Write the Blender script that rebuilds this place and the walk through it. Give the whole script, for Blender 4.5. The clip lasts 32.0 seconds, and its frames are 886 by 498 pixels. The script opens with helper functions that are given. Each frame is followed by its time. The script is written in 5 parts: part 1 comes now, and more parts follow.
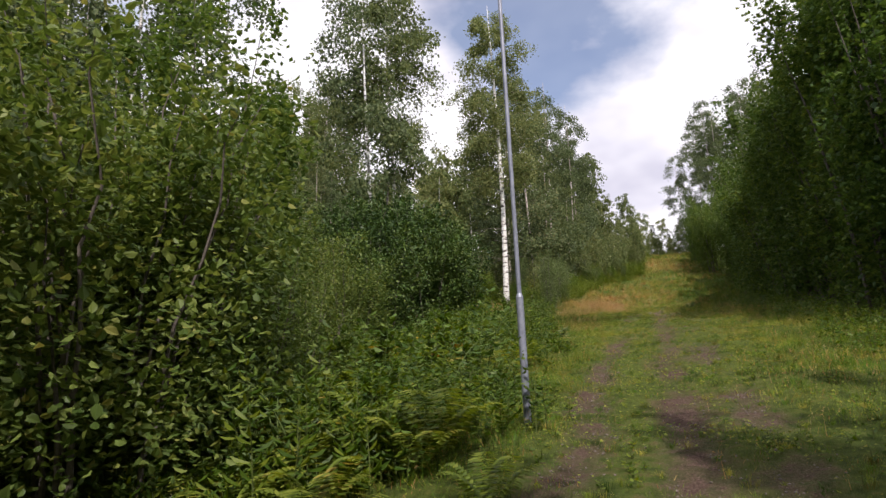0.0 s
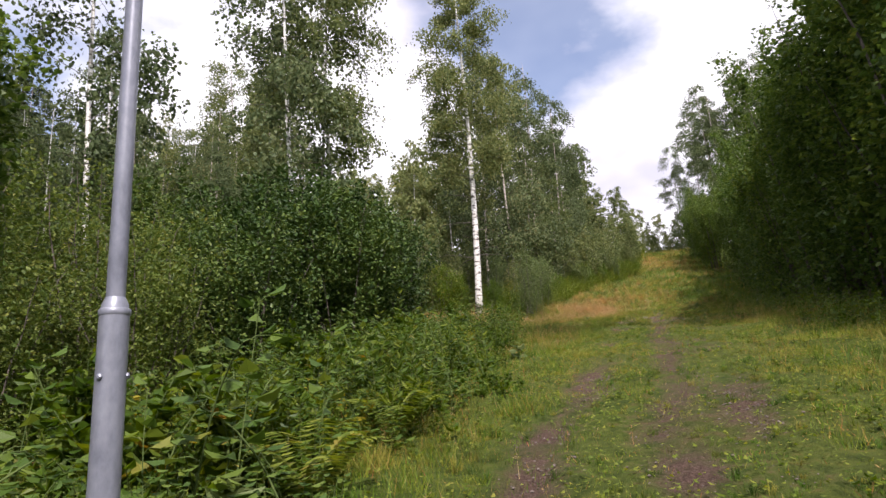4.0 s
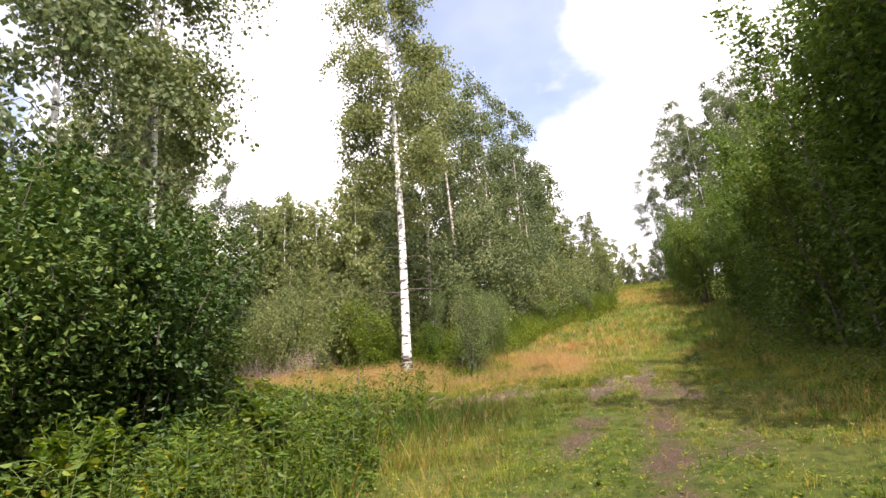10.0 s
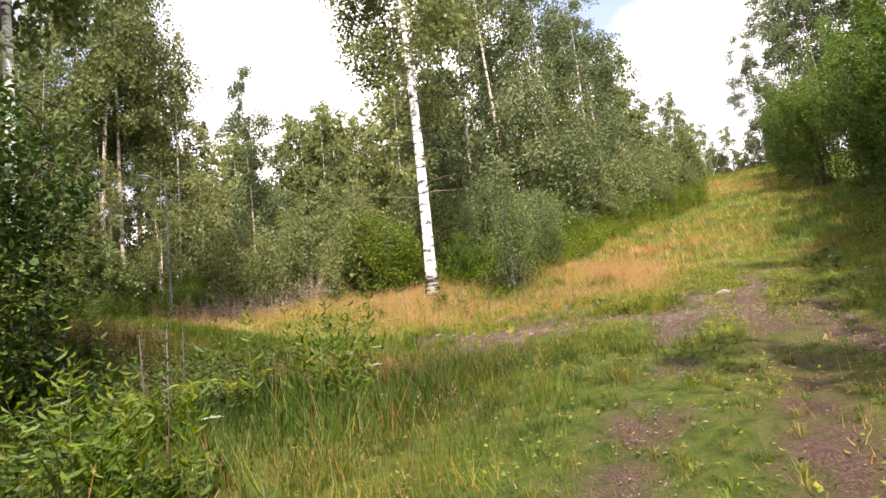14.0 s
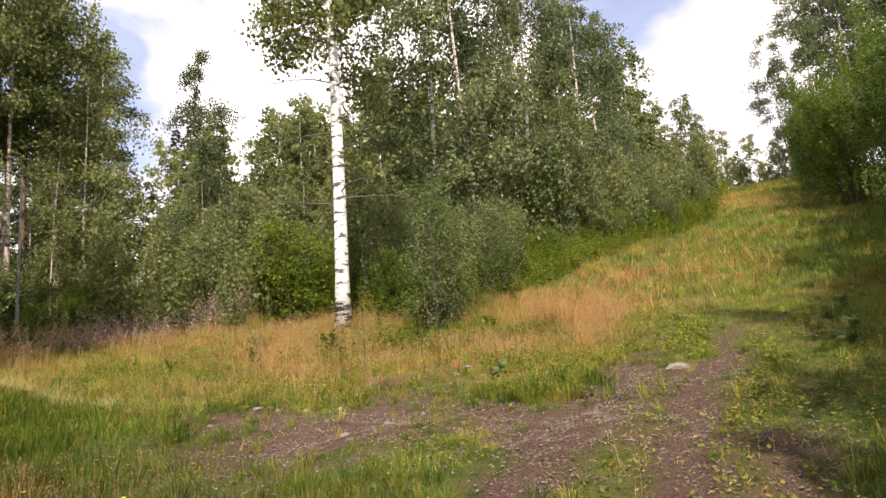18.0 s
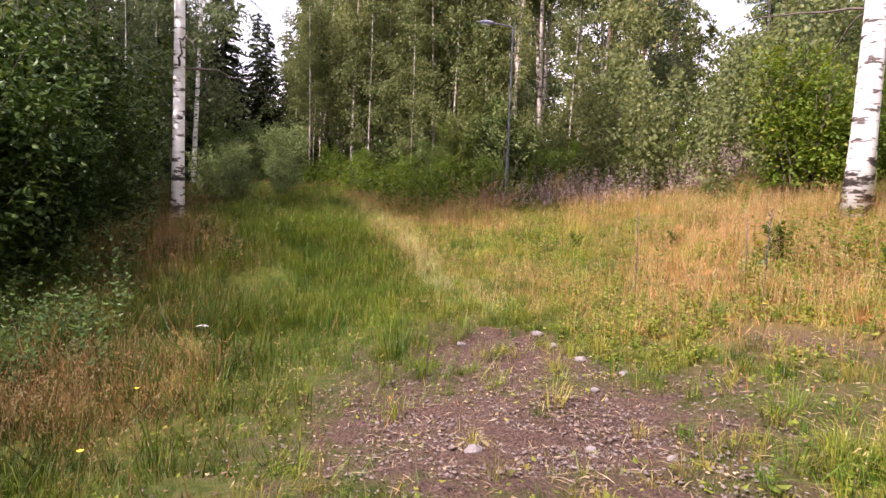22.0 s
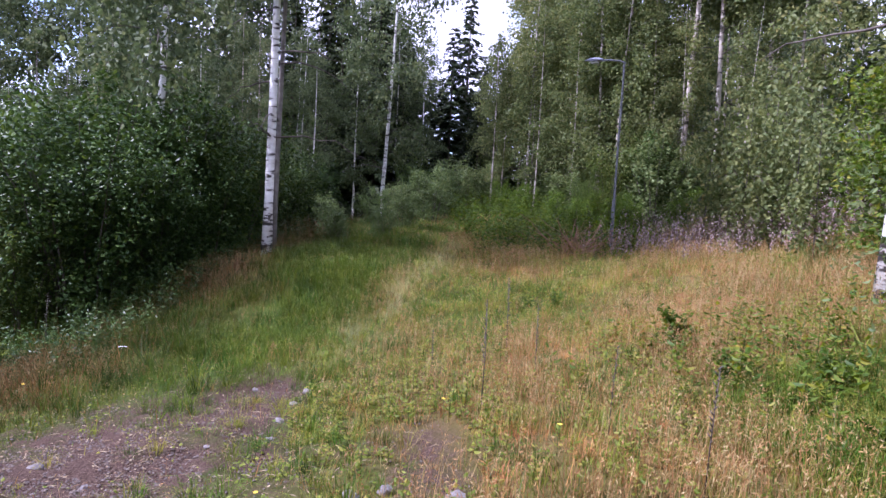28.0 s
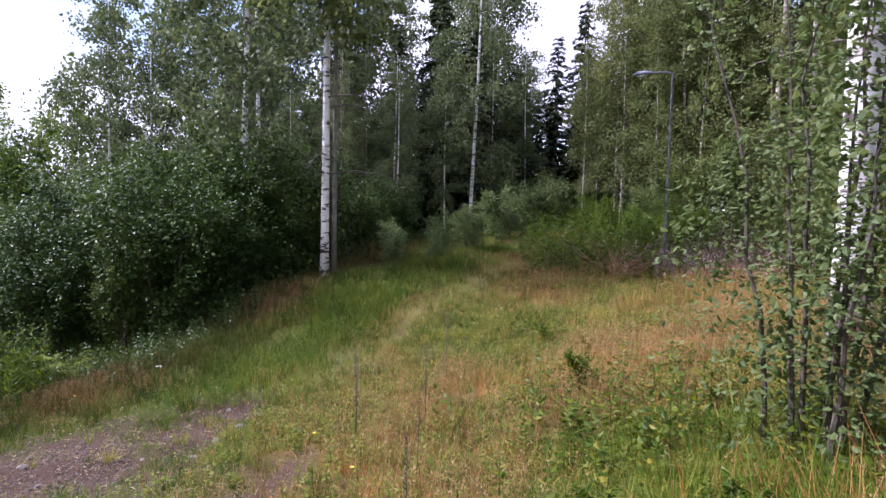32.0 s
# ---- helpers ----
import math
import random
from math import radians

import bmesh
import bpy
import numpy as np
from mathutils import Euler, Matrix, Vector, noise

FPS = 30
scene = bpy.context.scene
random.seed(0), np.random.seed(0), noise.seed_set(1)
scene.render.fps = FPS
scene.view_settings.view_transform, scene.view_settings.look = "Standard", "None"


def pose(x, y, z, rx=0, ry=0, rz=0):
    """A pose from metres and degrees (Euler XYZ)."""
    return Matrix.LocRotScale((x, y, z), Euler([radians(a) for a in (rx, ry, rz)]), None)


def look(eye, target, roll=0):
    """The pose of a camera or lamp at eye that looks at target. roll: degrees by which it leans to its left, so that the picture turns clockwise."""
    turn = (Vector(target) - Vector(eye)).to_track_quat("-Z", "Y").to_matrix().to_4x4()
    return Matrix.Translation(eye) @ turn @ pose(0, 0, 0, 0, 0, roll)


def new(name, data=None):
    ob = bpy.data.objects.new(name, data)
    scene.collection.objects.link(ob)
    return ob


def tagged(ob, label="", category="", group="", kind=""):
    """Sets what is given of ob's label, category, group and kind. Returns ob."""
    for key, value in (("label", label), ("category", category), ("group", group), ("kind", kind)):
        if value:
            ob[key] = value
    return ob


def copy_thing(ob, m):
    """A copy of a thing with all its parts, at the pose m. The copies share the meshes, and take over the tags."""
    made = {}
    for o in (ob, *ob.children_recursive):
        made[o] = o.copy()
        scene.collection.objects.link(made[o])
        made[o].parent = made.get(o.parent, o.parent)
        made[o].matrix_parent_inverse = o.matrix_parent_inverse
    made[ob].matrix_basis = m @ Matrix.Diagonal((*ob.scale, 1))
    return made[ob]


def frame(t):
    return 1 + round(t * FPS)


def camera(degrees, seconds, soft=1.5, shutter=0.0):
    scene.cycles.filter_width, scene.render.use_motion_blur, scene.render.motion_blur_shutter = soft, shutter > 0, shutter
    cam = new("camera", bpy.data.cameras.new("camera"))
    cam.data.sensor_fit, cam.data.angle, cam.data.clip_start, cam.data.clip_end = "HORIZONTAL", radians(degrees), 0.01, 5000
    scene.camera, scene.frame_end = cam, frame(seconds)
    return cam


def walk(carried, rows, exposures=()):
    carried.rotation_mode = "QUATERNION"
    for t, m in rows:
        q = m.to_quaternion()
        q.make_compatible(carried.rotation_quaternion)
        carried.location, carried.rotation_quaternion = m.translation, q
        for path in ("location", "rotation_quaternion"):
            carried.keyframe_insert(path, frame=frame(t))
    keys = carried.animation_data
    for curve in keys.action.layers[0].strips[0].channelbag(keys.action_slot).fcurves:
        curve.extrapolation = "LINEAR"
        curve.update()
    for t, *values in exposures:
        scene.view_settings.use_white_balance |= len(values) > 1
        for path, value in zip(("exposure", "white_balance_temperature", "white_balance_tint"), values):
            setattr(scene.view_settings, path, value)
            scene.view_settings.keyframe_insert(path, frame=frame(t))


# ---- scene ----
cam = camera(72.3, 32.0, 1.5)
PATH = [
    (0.0, -0.000, 0.000, 1.500, 102.78, 2.21, 0.59),
    (0.5, 0.148, 0.668, 1.592, 103.74, 1.13, 2.45),
    (1.0, 0.329, 1.337, 1.663, 104.24, 2.90, 3.40),
    (1.5, 0.553, 1.961, 1.711, 104.09, 3.80, 1.92),
    (2.0, 0.822, 2.573, 1.758, 104.13, 4.56, 1.35),
    (2.5, 1.055, 3.197, 1.843, 103.51, 2.89, 3.08),
    (3.0, 1.266, 3.787, 1.960, 103.87, 2.94, 3.85),
    (3.5, 1.509, 4.321, 2.044, 103.48, 3.62, 0.77),
    (4.0, 1.728, 4.854, 2.135, 103.30, 3.55, 0.60),
    (4.5, 1.911, 5.405, 2.345, 104.59, 2.95, 1.99),
    (6.5, 2.768, 7.758, 2.767, 103.71, 3.10, 4.06),
    (7.0, 2.941, 8.358, 2.867, 103.65, 4.29, 2.88),
    (7.5, 3.117, 8.919, 2.957, 103.00, 5.88, -0.60),
    (8.0, 3.301, 9.487, 3.051, 103.20, 5.32, -3.26),
    (8.5, 3.454, 10.121, 3.151, 103.48, 5.32, -1.83),
    (9.0, 3.609, 10.749, 3.246, 104.24, 3.84, -1.04),
    (9.5, 3.816, 11.341, 3.388, 105.33, 4.96, -0.64),
    (10.0, 3.999, 11.926, 3.523, 106.55, 4.67, -1.43),
    (10.5, 4.222, 12.531, 3.585, 104.25, 2.59, -1.85),
    (11.0, 4.405, 13.174, 3.702, 104.95, 2.55, -0.54),
    (11.5, 4.640, 13.793, 3.783, 104.55, 3.15, -0.75),
    (12.0, 4.819, 14.431, 3.876, 104.13, 3.60, -0.39),
    (12.5, 5.026, 15.040, 3.938, 103.01, 3.20, 0.49),
    (13.0, 5.240, 15.598, 4.004, 101.90, 5.37, 1.74),
    (13.5, 5.421, 16.240, 4.043, 99.39, 5.69, 4.00),
    (14.0, 5.629, 16.855, 4.086, 99.24, 7.08, 6.86),
    (14.5, 5.903, 17.399, 4.259, 99.70, 4.59, 6.19),
    (15.0, 6.124, 17.917, 4.385, 100.69, 5.23, 5.49),
    (15.5, 6.372, 18.419, 4.465, 100.44, 4.92, 3.10),
    (17.5, 7.566, 19.973, 4.746, 100.46, 4.48, 5.94),
    (18.0, 7.810, 20.624, 4.840, 99.66, 4.68, 8.72),
    (18.5, 8.013, 21.315, 4.925, 98.84, 4.78, 13.70),
    (19.0, 8.164, 21.940, 5.010, 97.90, 4.67, 20.86),
    (19.5, 8.313, 22.515, 5.080, 96.98, 4.03, 27.85),
    (20.0, 8.394, 23.094, 5.144, 91.47, 1.14, 35.92),
    (20.5, 8.439, 23.583, 5.189, 88.04, 1.69, 46.29),
    (21.0, 8.436, 24.042, 5.224, 86.26, 0.20, 53.77),
    (21.5, 8.517, 24.451, 5.370, 88.46, -0.22, 59.00),
    (22.0, 8.662, 24.876, 5.443, 86.00, -2.17, 63.17),
    (22.5, 8.802, 25.296, 5.494, 84.31, -2.27, 67.51),
    (23.0, 9.090, 25.733, 5.541, 82.77, -2.06, 69.55),
    (23.5, 9.180, 26.131, 5.586, 81.83, -3.80, 74.72),
    (24.0, 9.455, 26.547, 5.702, 83.63, -2.63, 76.76),
    (24.5, 9.620, 26.926, 5.789, 84.29, -2.61, 79.83),
    (25.0, 9.695, 27.344, 5.883, 84.38, -1.13, 83.57),
    (25.5, 9.883, 27.759, 6.007, 85.39, -1.34, 84.80),
    (27.5, 10.018, 29.375, 6.131, 85.14, -1.66, 93.65),
    (28.0, 10.188, 29.775, 6.273, 86.06, -3.29, 93.30),
    (28.5, 10.215, 30.076, 6.413, 88.56, -4.43, 95.46),
    (29.0, 10.163, 30.465, 6.476, 86.54, -1.66, 97.87),
    (29.5, 10.173, 30.864, 6.556, 85.97, -1.92, 98.16),
    (30.0, 10.097, 31.193, 6.618, 85.95, -2.12, 101.21),
    (30.5, 10.073, 31.519, 6.662, 84.80, -0.59, 103.28),
    (31.0, 10.145, 31.821, 6.698, 84.49, -1.66, 104.80),
    (31.5, 10.157, 32.106, 6.743, 84.13, -3.72, 107.39),
    (32.0, 10.190, 32.409, 6.860, 85.76, -1.13, 108.50),
]
walk(cam, [(t, pose(x, y, z, rx, ry, rz)) for t, x, y, z, rx, ry, rz in PATH], [(0.0, -0.04, 6300, 16), (2.0, 0.0, 6250, 17), (4.0, 0.21, 6250, 19), (7.0, 0.12, 6500, 20), (9.0, 0.68, 6600, 19), (13.0, 1.12, 6600, 19), (14.5, 1.04, 6750, 19), (18.0, 0.62, 6900, 20), (19.6, 0.4, 8200, 24), (21.0, 1.12, 7450, 25), (23.0, 1.08, 5550, 42), (25.0, 1.1, 5050, 41), (28.0, 0.82, 5150, 35), (29.0, 0.66, 5200, 34), (30.0, 0.72, 5250, 33), (32.0, 0.62, 5450, 30)])


# ---- light ----
SUN_TO = Vector((0.2, -0.975, 1.14)).normalized()
SUN_EL = math.asin(SUN_TO.z)
world = bpy.data.worlds.new("sky")
scene.world = world
world.use_nodes = True
wn, wl = world.node_tree.nodes, world.node_tree.links
wn.clear()
sky = wn.new("ShaderNodeTexSky")
sky.sky_type = "NISHITA"
sky.sun_disc = False
sky.sun_elevation = SUN_EL
sky.sun_rotation = math.atan2(SUN_TO.x, SUN_TO.y)
sky.air_density, sky.dust_density, sky.ozone_density = 1.0, 0.6, 1.0
coord = wn.new("ShaderNodeTexCoord")
squash = wn.new("ShaderNodeMapping")
squash.inputs["Location"].default_value = (1.35, 0.2, 0.1)
squash.inputs["Scale"].default_value = (1.0, 1.0, 1.7)
puffs = wn.new("ShaderNodeTexNoise")
puffs.inputs["Scale"].default_value = 1.9
puffs.inputs["Detail"].default_value = 7.0
puffs.inputs["Roughness"].default_value = 0.52
cover = wn.new("ShaderNodeValToRGB")
cover.color_ramp.elements[0].position, cover.color_ramp.elements[1].position = 0.33, 0.44
cover.color_ramp.elements[0].color, cover.color_ramp.elements[1].color = (0.2, 0.2, 0.2, 1), (1, 1, 1, 1)
belly = wn.new("ShaderNodeTexNoise")
belly.inputs["Scale"].default_value = 3.1
belly.inputs["Detail"].default_value = 4.0
white = wn.new("ShaderNodeValToRGB")
white.color_ramp.elements[0].position, white.color_ramp.elements[1].position = 0.34, 0.5
white.color_ramp.elements[0].color, white.color_ramp.elements[1].color = (6.0, 5.9, 6.6, 1), (9.2, 9.0, 9.1, 1)
clouds = wn.new("ShaderNodeMix")
clouds.data_type = "RGBA"
shine = wn.new("ShaderNodeBackground")
shine.inputs["Strength"].default_value = 0.13
wout = wn.new("ShaderNodeOutputWorld")
wl.new(coord.outputs["Generated"], squash.inputs["Vector"])
wl.new(squash.outputs["Vector"], puffs.inputs["Vector"])
wl.new(squash.outputs["Vector"], belly.inputs["Vector"])
thin = puffs.outputs["Fac"]
for way, inner, outer, depth in (((0.235, 0.765, 0.60), 0.99, 0.945, 0.14), ((-0.70, -0.62, 0.34), 0.97, 0.90, 0.2)):
    facing, gap, less = wn.new("ShaderNodeVectorMath"), wn.new("ShaderNodeMapRange"), wn.new("ShaderNodeMath")
    facing.operation, less.operation = "DOT_PRODUCT", "SUBTRACT"
    facing.inputs[1].default_value = Vector(way).normalized()
    gap.inputs["From Min"].default_value, gap.inputs["From Max"].default_value, gap.inputs["To Max"].default_value = outer, inner, depth
    wl.new(coord.outputs["Generated"], facing.inputs[0])
    wl.new(facing.outputs["Value"], gap.inputs["Value"])
    wl.new(thin, less.inputs[0])
    wl.new(gap.outputs[0], less.inputs[1])
    thin = less.outputs[0]
wl.new(thin, cover.inputs["Fac"])
wl.new(belly.outputs["Fac"], white.inputs["Fac"])
wl.new(cover.outputs["Color"], clouds.inputs["Factor"])
air = wn.new("ShaderNodeVectorMath")
air.operation = "SCALE"
air.inputs["Scale"].default_value = 1.25
wl.new(sky.outputs["Color"], air.inputs[0])
wl.new(air.outputs[0], clouds.inputs["A"])
wl.new(white.outputs["Color"], clouds.inputs["B"])
wl.new(clouds.outputs["Result"], shine.inputs["Color"])
wl.new(shine.outputs["Background"], wout.inputs["Surface"])
sun_data = bpy.data.lights.new("sun", "SUN")
sun_data.energy, sun_data.angle, sun_data.color = 5.0, radians(0.6), (1.0, 0.93, 0.82)
sun = new("sun", sun_data)
sun.matrix_world = look(SUN_TO * 60, (0, 0, 0))

# ---- the plan: the lie of the land, the trail, what grows where ----
rng = np.random.default_rng(7)


def soft(x, k):
    return np.logaddexp(0, np.asarray(x, float) / k) * k


def step(x):
    return 1 / (1 + np.exp(-np.clip(x, -40, 40)))


GRID = np.random.default_rng(3).uniform(0, 1, (128, 128))


def mottle(x, y, cell, seed=0):
    """Smooth patches, 0 to 1, about one cell across."""
    p, q = np.asarray(x, float) / cell + 17.3 * seed, np.asarray(y, float) / cell + 9.1 * seed
    i, j = np.floor(p).astype(int), np.floor(q).astype(int)
    s, t = p - i, q - j
    s, t = s * s * (3 - 2 * s), t * t * (3 - 2 * t)
    g = lambda a, b: GRID[a % 128, b % 128]
    return (g(i, j) * (1 - s) + g(i + 1, j) * s) * (1 - t) + (g(i, j + 1) * (1 - s) + g(i + 1, j + 1) * s) * t


def along(x, y):
    return 0.4 * x + 0.917 * y


def across(x, y):
    return -0.917 * x + 0.4 * y


def trail_x(y):
    return 0.345 * y + 0.25 + 0.5 * step((y - 36) / 2.0) + 0.055 * soft(y - 47, 2.5)


def lie(x, y):
    """Height of the ground."""
    x, y = np.asarray(x, float), np.asarray(y, float)
    u, v = along(x, y), across(x, y)
    z = 0.165 * u - 0.045 * soft(u - 19, 2) + 0.045 * soft(u - 34, 2) + 0.14 * soft(u - 38.5, 3) - 0.30 * soft(u - 66.5, 1.5)
    z = z - 0.165 * -soft(-18 - u, 4)
    z = z + 0.14 * soft(v - 8, 2) - 0.14 * soft(v - 26, 3)
    z = z + 0.65 * step((v - 10) / 0.8) * step((25.5 - u) / 1.2) * step((u - 11) / 3)
    # the bank under the dark bushes, and the foot of the white birch
    z = z + 0.38 * step((0.2 - x) / 0.7) * step((y - 17) / 1.5) * step((28.6 - y) / 0.8) * step((x + 26) / 3)
    z = z + 0.20 * np.exp(-(((x - 3.4) / 3.0) ** 2 + ((y - 34.5) / 1.8) ** 2))
    # the bank that climbs behind the birch
    z = z + 0.5 * step((y - 35.8) / 0.5) * step((x + 2.6) / 0.7) * step((trail_x(y) - 4.6 - x) / 0.7) * step((45 - y) / 1.5)
    near = np.exp(-((x - 5) ** 2 + (y - 20) ** 2) / 1500)
    z = z + near * (0.05 * np.sin(1.3 * x + 0.7 * y) * np.sin(0.9 * y - 0.4 * x) + 0.03 * np.sin(3.1 * x + 1.0) * np.sin(2.7 * y))
    # worn wheel tracks and the broken edge of the sand patch
    z = z - 0.05 * wear(x, y) - 0.03 * lush(x, y)
    return z


def wear(x, y):
    """0 to 1: how bare the ground is trodden."""
    x, y = np.asarray(x, float), np.asarray(y, float)
    d = x - trail_x(y) + 0.12 + 0.07 * np.sin(0.8 * y) + 0.05 * np.sin(1.9 * y + 1)
    p, q = mottle(x, y, 0.9, 1), mottle(x, y, 0.35, 2)
    tracks = 1.0 * np.exp(-(d / 0.31) ** 2) * (0.62 + 0.6 * p) + (0.95 * np.exp(-((d + 1.05) / 0.33) ** 2) + 0.85 * np.exp(-((d - 0.7) / 0.32) ** 2)) * np.clip(2.4 * p - 0.58, 0, 1)
    tracks = tracks * step((y + 3) / 2) * step((31.5 - y) / 1.2)
    sand = np.exp(-(((x - 6.5) / 3.0) ** 2 + ((y - 26.9) / 1.75) ** 2) ** 1.1) * (0.58 + 0.8 * p)
    scar = 0.9 * np.exp(-(((x - 6.2) / 1.3) ** 2 + ((y - 29.6 - 0.25 * (x - 6.2)) / 0.3) ** 2)) + 0.95 * np.exp(-(((x - 9.0) / 0.9) ** 2 + ((y - 27.9) / 0.6) ** 2)) + 0.9 * np.exp(-(((x - 4.1) / 0.55) ** 2 + ((y - 27.6) / 0.45) ** 2))
    return np.clip((0.85 * tracks + sand + 0.85 * scar) * (0.30 + 0.75 * q + 0.5 * mottle(x, y, 0.17, 11)), 0, 1)


def lush(x, y):
    """0 to 1: the long dark green grass south of the old track."""
    x, y = np.asarray(x, float), np.asarray(y, float)
    edge = 27.5 + 0.18 * (4.2 - x)
    return step((edge - y) / 0.12) * step((4.6 - x) / 0.25 + (25.6 - y) / 0.5 * (y < 25.6)) * step((y - 21) / 0.8) * step((6.5 - x) / 0.3)


def rim(x, y):
    """0 to 1: where the grass along the old track is paler."""
    x, y = np.asarray(x, float), np.asarray(y, float)
    return np.exp(-((y - 27.85 - 0.18 * (4.2 - x)) / 0.3) ** 2) * step((4.6 - x) / 0.3) * step((x + 3.5) / 0.5)


def straw(x, y):
    """0 to 1: how much of the grass is ripe and tan."""
    x, y = np.asarray(x, float), np.asarray(y, float)
    d = x - trail_x(y)
    p = mottle(x, y, 1.3, 4)
    band = np.exp(-((d + 3.4) / 2.0) ** 2) * step((y - 29.5) / 0.8) * step((41 - y) / 1.5)
    foot = np.exp(-(((x - 4.0) / 4.0) ** 2 + ((y - 32.4) / 1.5) ** 2)) * 0.9
    west = 0.9 * np.exp(-(((x + 2.2) / 2.6) ** 2 + ((y - 30.7) / 1.0) ** 2)) + 0.6 * np.exp(-((y - 25.2 + 0.22 * (x - 0.5) * (x > 0.5)) / 0.9) ** 2) * step((4.2 - x) / 0.5) * np.clip(2.2 * mottle(x, y, 1.0, 27) - 0.35, 0.1, 1)
    near = 0.35 * np.exp(-(((x - 6.5) / 3.0) ** 2 + ((y - 30.6) / 1.6) ** 2))
    top = 0.75 * np.exp(-((d + 0.3) / 1.6) ** 2) * step((y - 50) / 1) * step((57 - y) / 2)
    bank = 0.6 * step((y - 28.6) / 0.7) * step((37.5 - y) / 1.5) * step((-1.3 - d) / 0.7) * step((x + 4) / 1.5)
    most = np.maximum.reduce([band, foot, west, near, top, bank * (0.05 + 1.1 * mottle(x, y, 2.2, 25))]) * (0.5 + 0.75 * p)
    return np.clip(((most + 0.42 * np.clip(p - 0.35, 0, 1) * step((y - 19) / 3) + 0.10 * p) * (1 - 0.85 * np.exp(-(((x - 6.3) / 1.4) ** 2 + ((y - 32.7) / 0.8) ** 2))) * (1 - 0.85 * lush(x, y) * (np.abs(y - 25.2 + 0.22 * (x - 0.5) * (x > 0.5)) > 0.95))), 0, 1)


# ---- materials ----
def material(name):
    m = bpy.data.materials.new(name)
    m.use_nodes = True
    m.node_tree.nodes.clear()
    return m, m.node_tree.nodes, m.node_tree.links


def ramp(nodes, stops):
    r = nodes.new("ShaderNodeValToRGB")
    while len(r.color_ramp.elements) < len(stops):
        r.color_ramp.elements.new(0.5)
    for e, (p, c) in zip(r.color_ramp.elements, stops):
        e.position, e.color = p, (*c, 1)
    return r


def leaf_material(name, stops, clear=0.35, gloss=0.45):
    """Leaves: colour by leaf and by plant, light shining through."""
    m, n, l = material(name)
    geo, info = n.new("ShaderNodeNewGeometry"), n.new("ShaderNodeObjectInfo")
    mixed = n.new("ShaderNodeMath")
    mixed.operation = "MULTIPLY_ADD"
    mixed.inputs[1].default_value = 0.7
    part_of = n.new("ShaderNodeMath")
    part_of.operation = "MULTIPLY"
    part_of.inputs[1].default_value = 0.3
    l.new(geo.outputs["Random Per Island"], mixed.inputs[0])
    l.new(info.outputs["Random"], part_of.inputs[0])
    l.new(part_of.outputs[0], mixed.inputs[2])
    c = ramp(n, stops)
    l.new(mixed.outputs[0], c.inputs["Fac"])
    body, glow, mix, out = n.new("ShaderNodeBsdfPrincipled"), n.new("ShaderNodeBsdfTranslucent"), n.new("ShaderNodeMixShader"), n.new("ShaderNodeOutputMaterial")
    body.inputs["Roughness"].default_value = gloss
    body.inputs["Specular IOR Level"].default_value = 0.22
    lift = n.new("ShaderNodeHueSaturation")
    lift.inputs["Hue"].default_value, lift.inputs["Saturation"].default_value, lift.inputs["Value"].default_value = 0.485, 1.1, 1.5
    l.new(c.outputs["Color"], body.inputs["Base Color"])
    l.new(c.outputs["Color"], lift.inputs["Color"])
    l.new(lift.outputs["Color"], glow.inputs["Color"])
    mix.inputs["Fac"].default_value = clear
    l.new(body.outputs[0], mix.inputs[1])
    l.new(glow.outputs[0], mix.inputs[2])
    l.new(mix.outputs[0], out.inputs["Surface"])
    return m


def tinted_material(name, clear=0.25, gloss=0.6):
    """Blades and stems that carry their own colour."""
    m, n, l = material(name)
    a = n.new("ShaderNodeAttribute")
    a.attribute_name = "tint"
    body, glow, mix, out = n.new("ShaderNodeBsdfPrincipled"), n.new("ShaderNodeBsdfTranslucent"), n.new("ShaderNodeMixShader"), n.new("ShaderNodeOutputMaterial")
    body.inputs["Roughness"].default_value = gloss
    body.inputs["Specular IOR Level"].default_value = 0.3
    l.new(a.outputs["Color"], body.inputs["Base Color"])
    l.new(a.outputs["Color"], glow.inputs["Color"])
    mix.inputs["Fac"].default_value = clear
    l.new(body.outputs[0], mix.inputs[1])
    l.new(glow.outputs[0], mix.inputs[2])
    l.new(mix.outputs[0], out.inputs["Surface"])
    return m


def noise_node(n, l, vector, scale, detail=4.0, rough=0.55):
    t = n.new("ShaderNodeTexNoise")
    t.inputs["Scale"].default_value, t.inputs["Detail"].default_value, t.inputs["Roughness"].default_value = scale, detail, rough
    l.new(vector, t.inputs["Vector"])
    return t


def bump_node(n, l, height, strength, distance):
    b = n.new("ShaderNodeBump")
    b.inputs["Strength"].default_value, b.inputs["Distance"].default_value = strength, distance
    l.new(height, b.inputs["Height"])
    return b


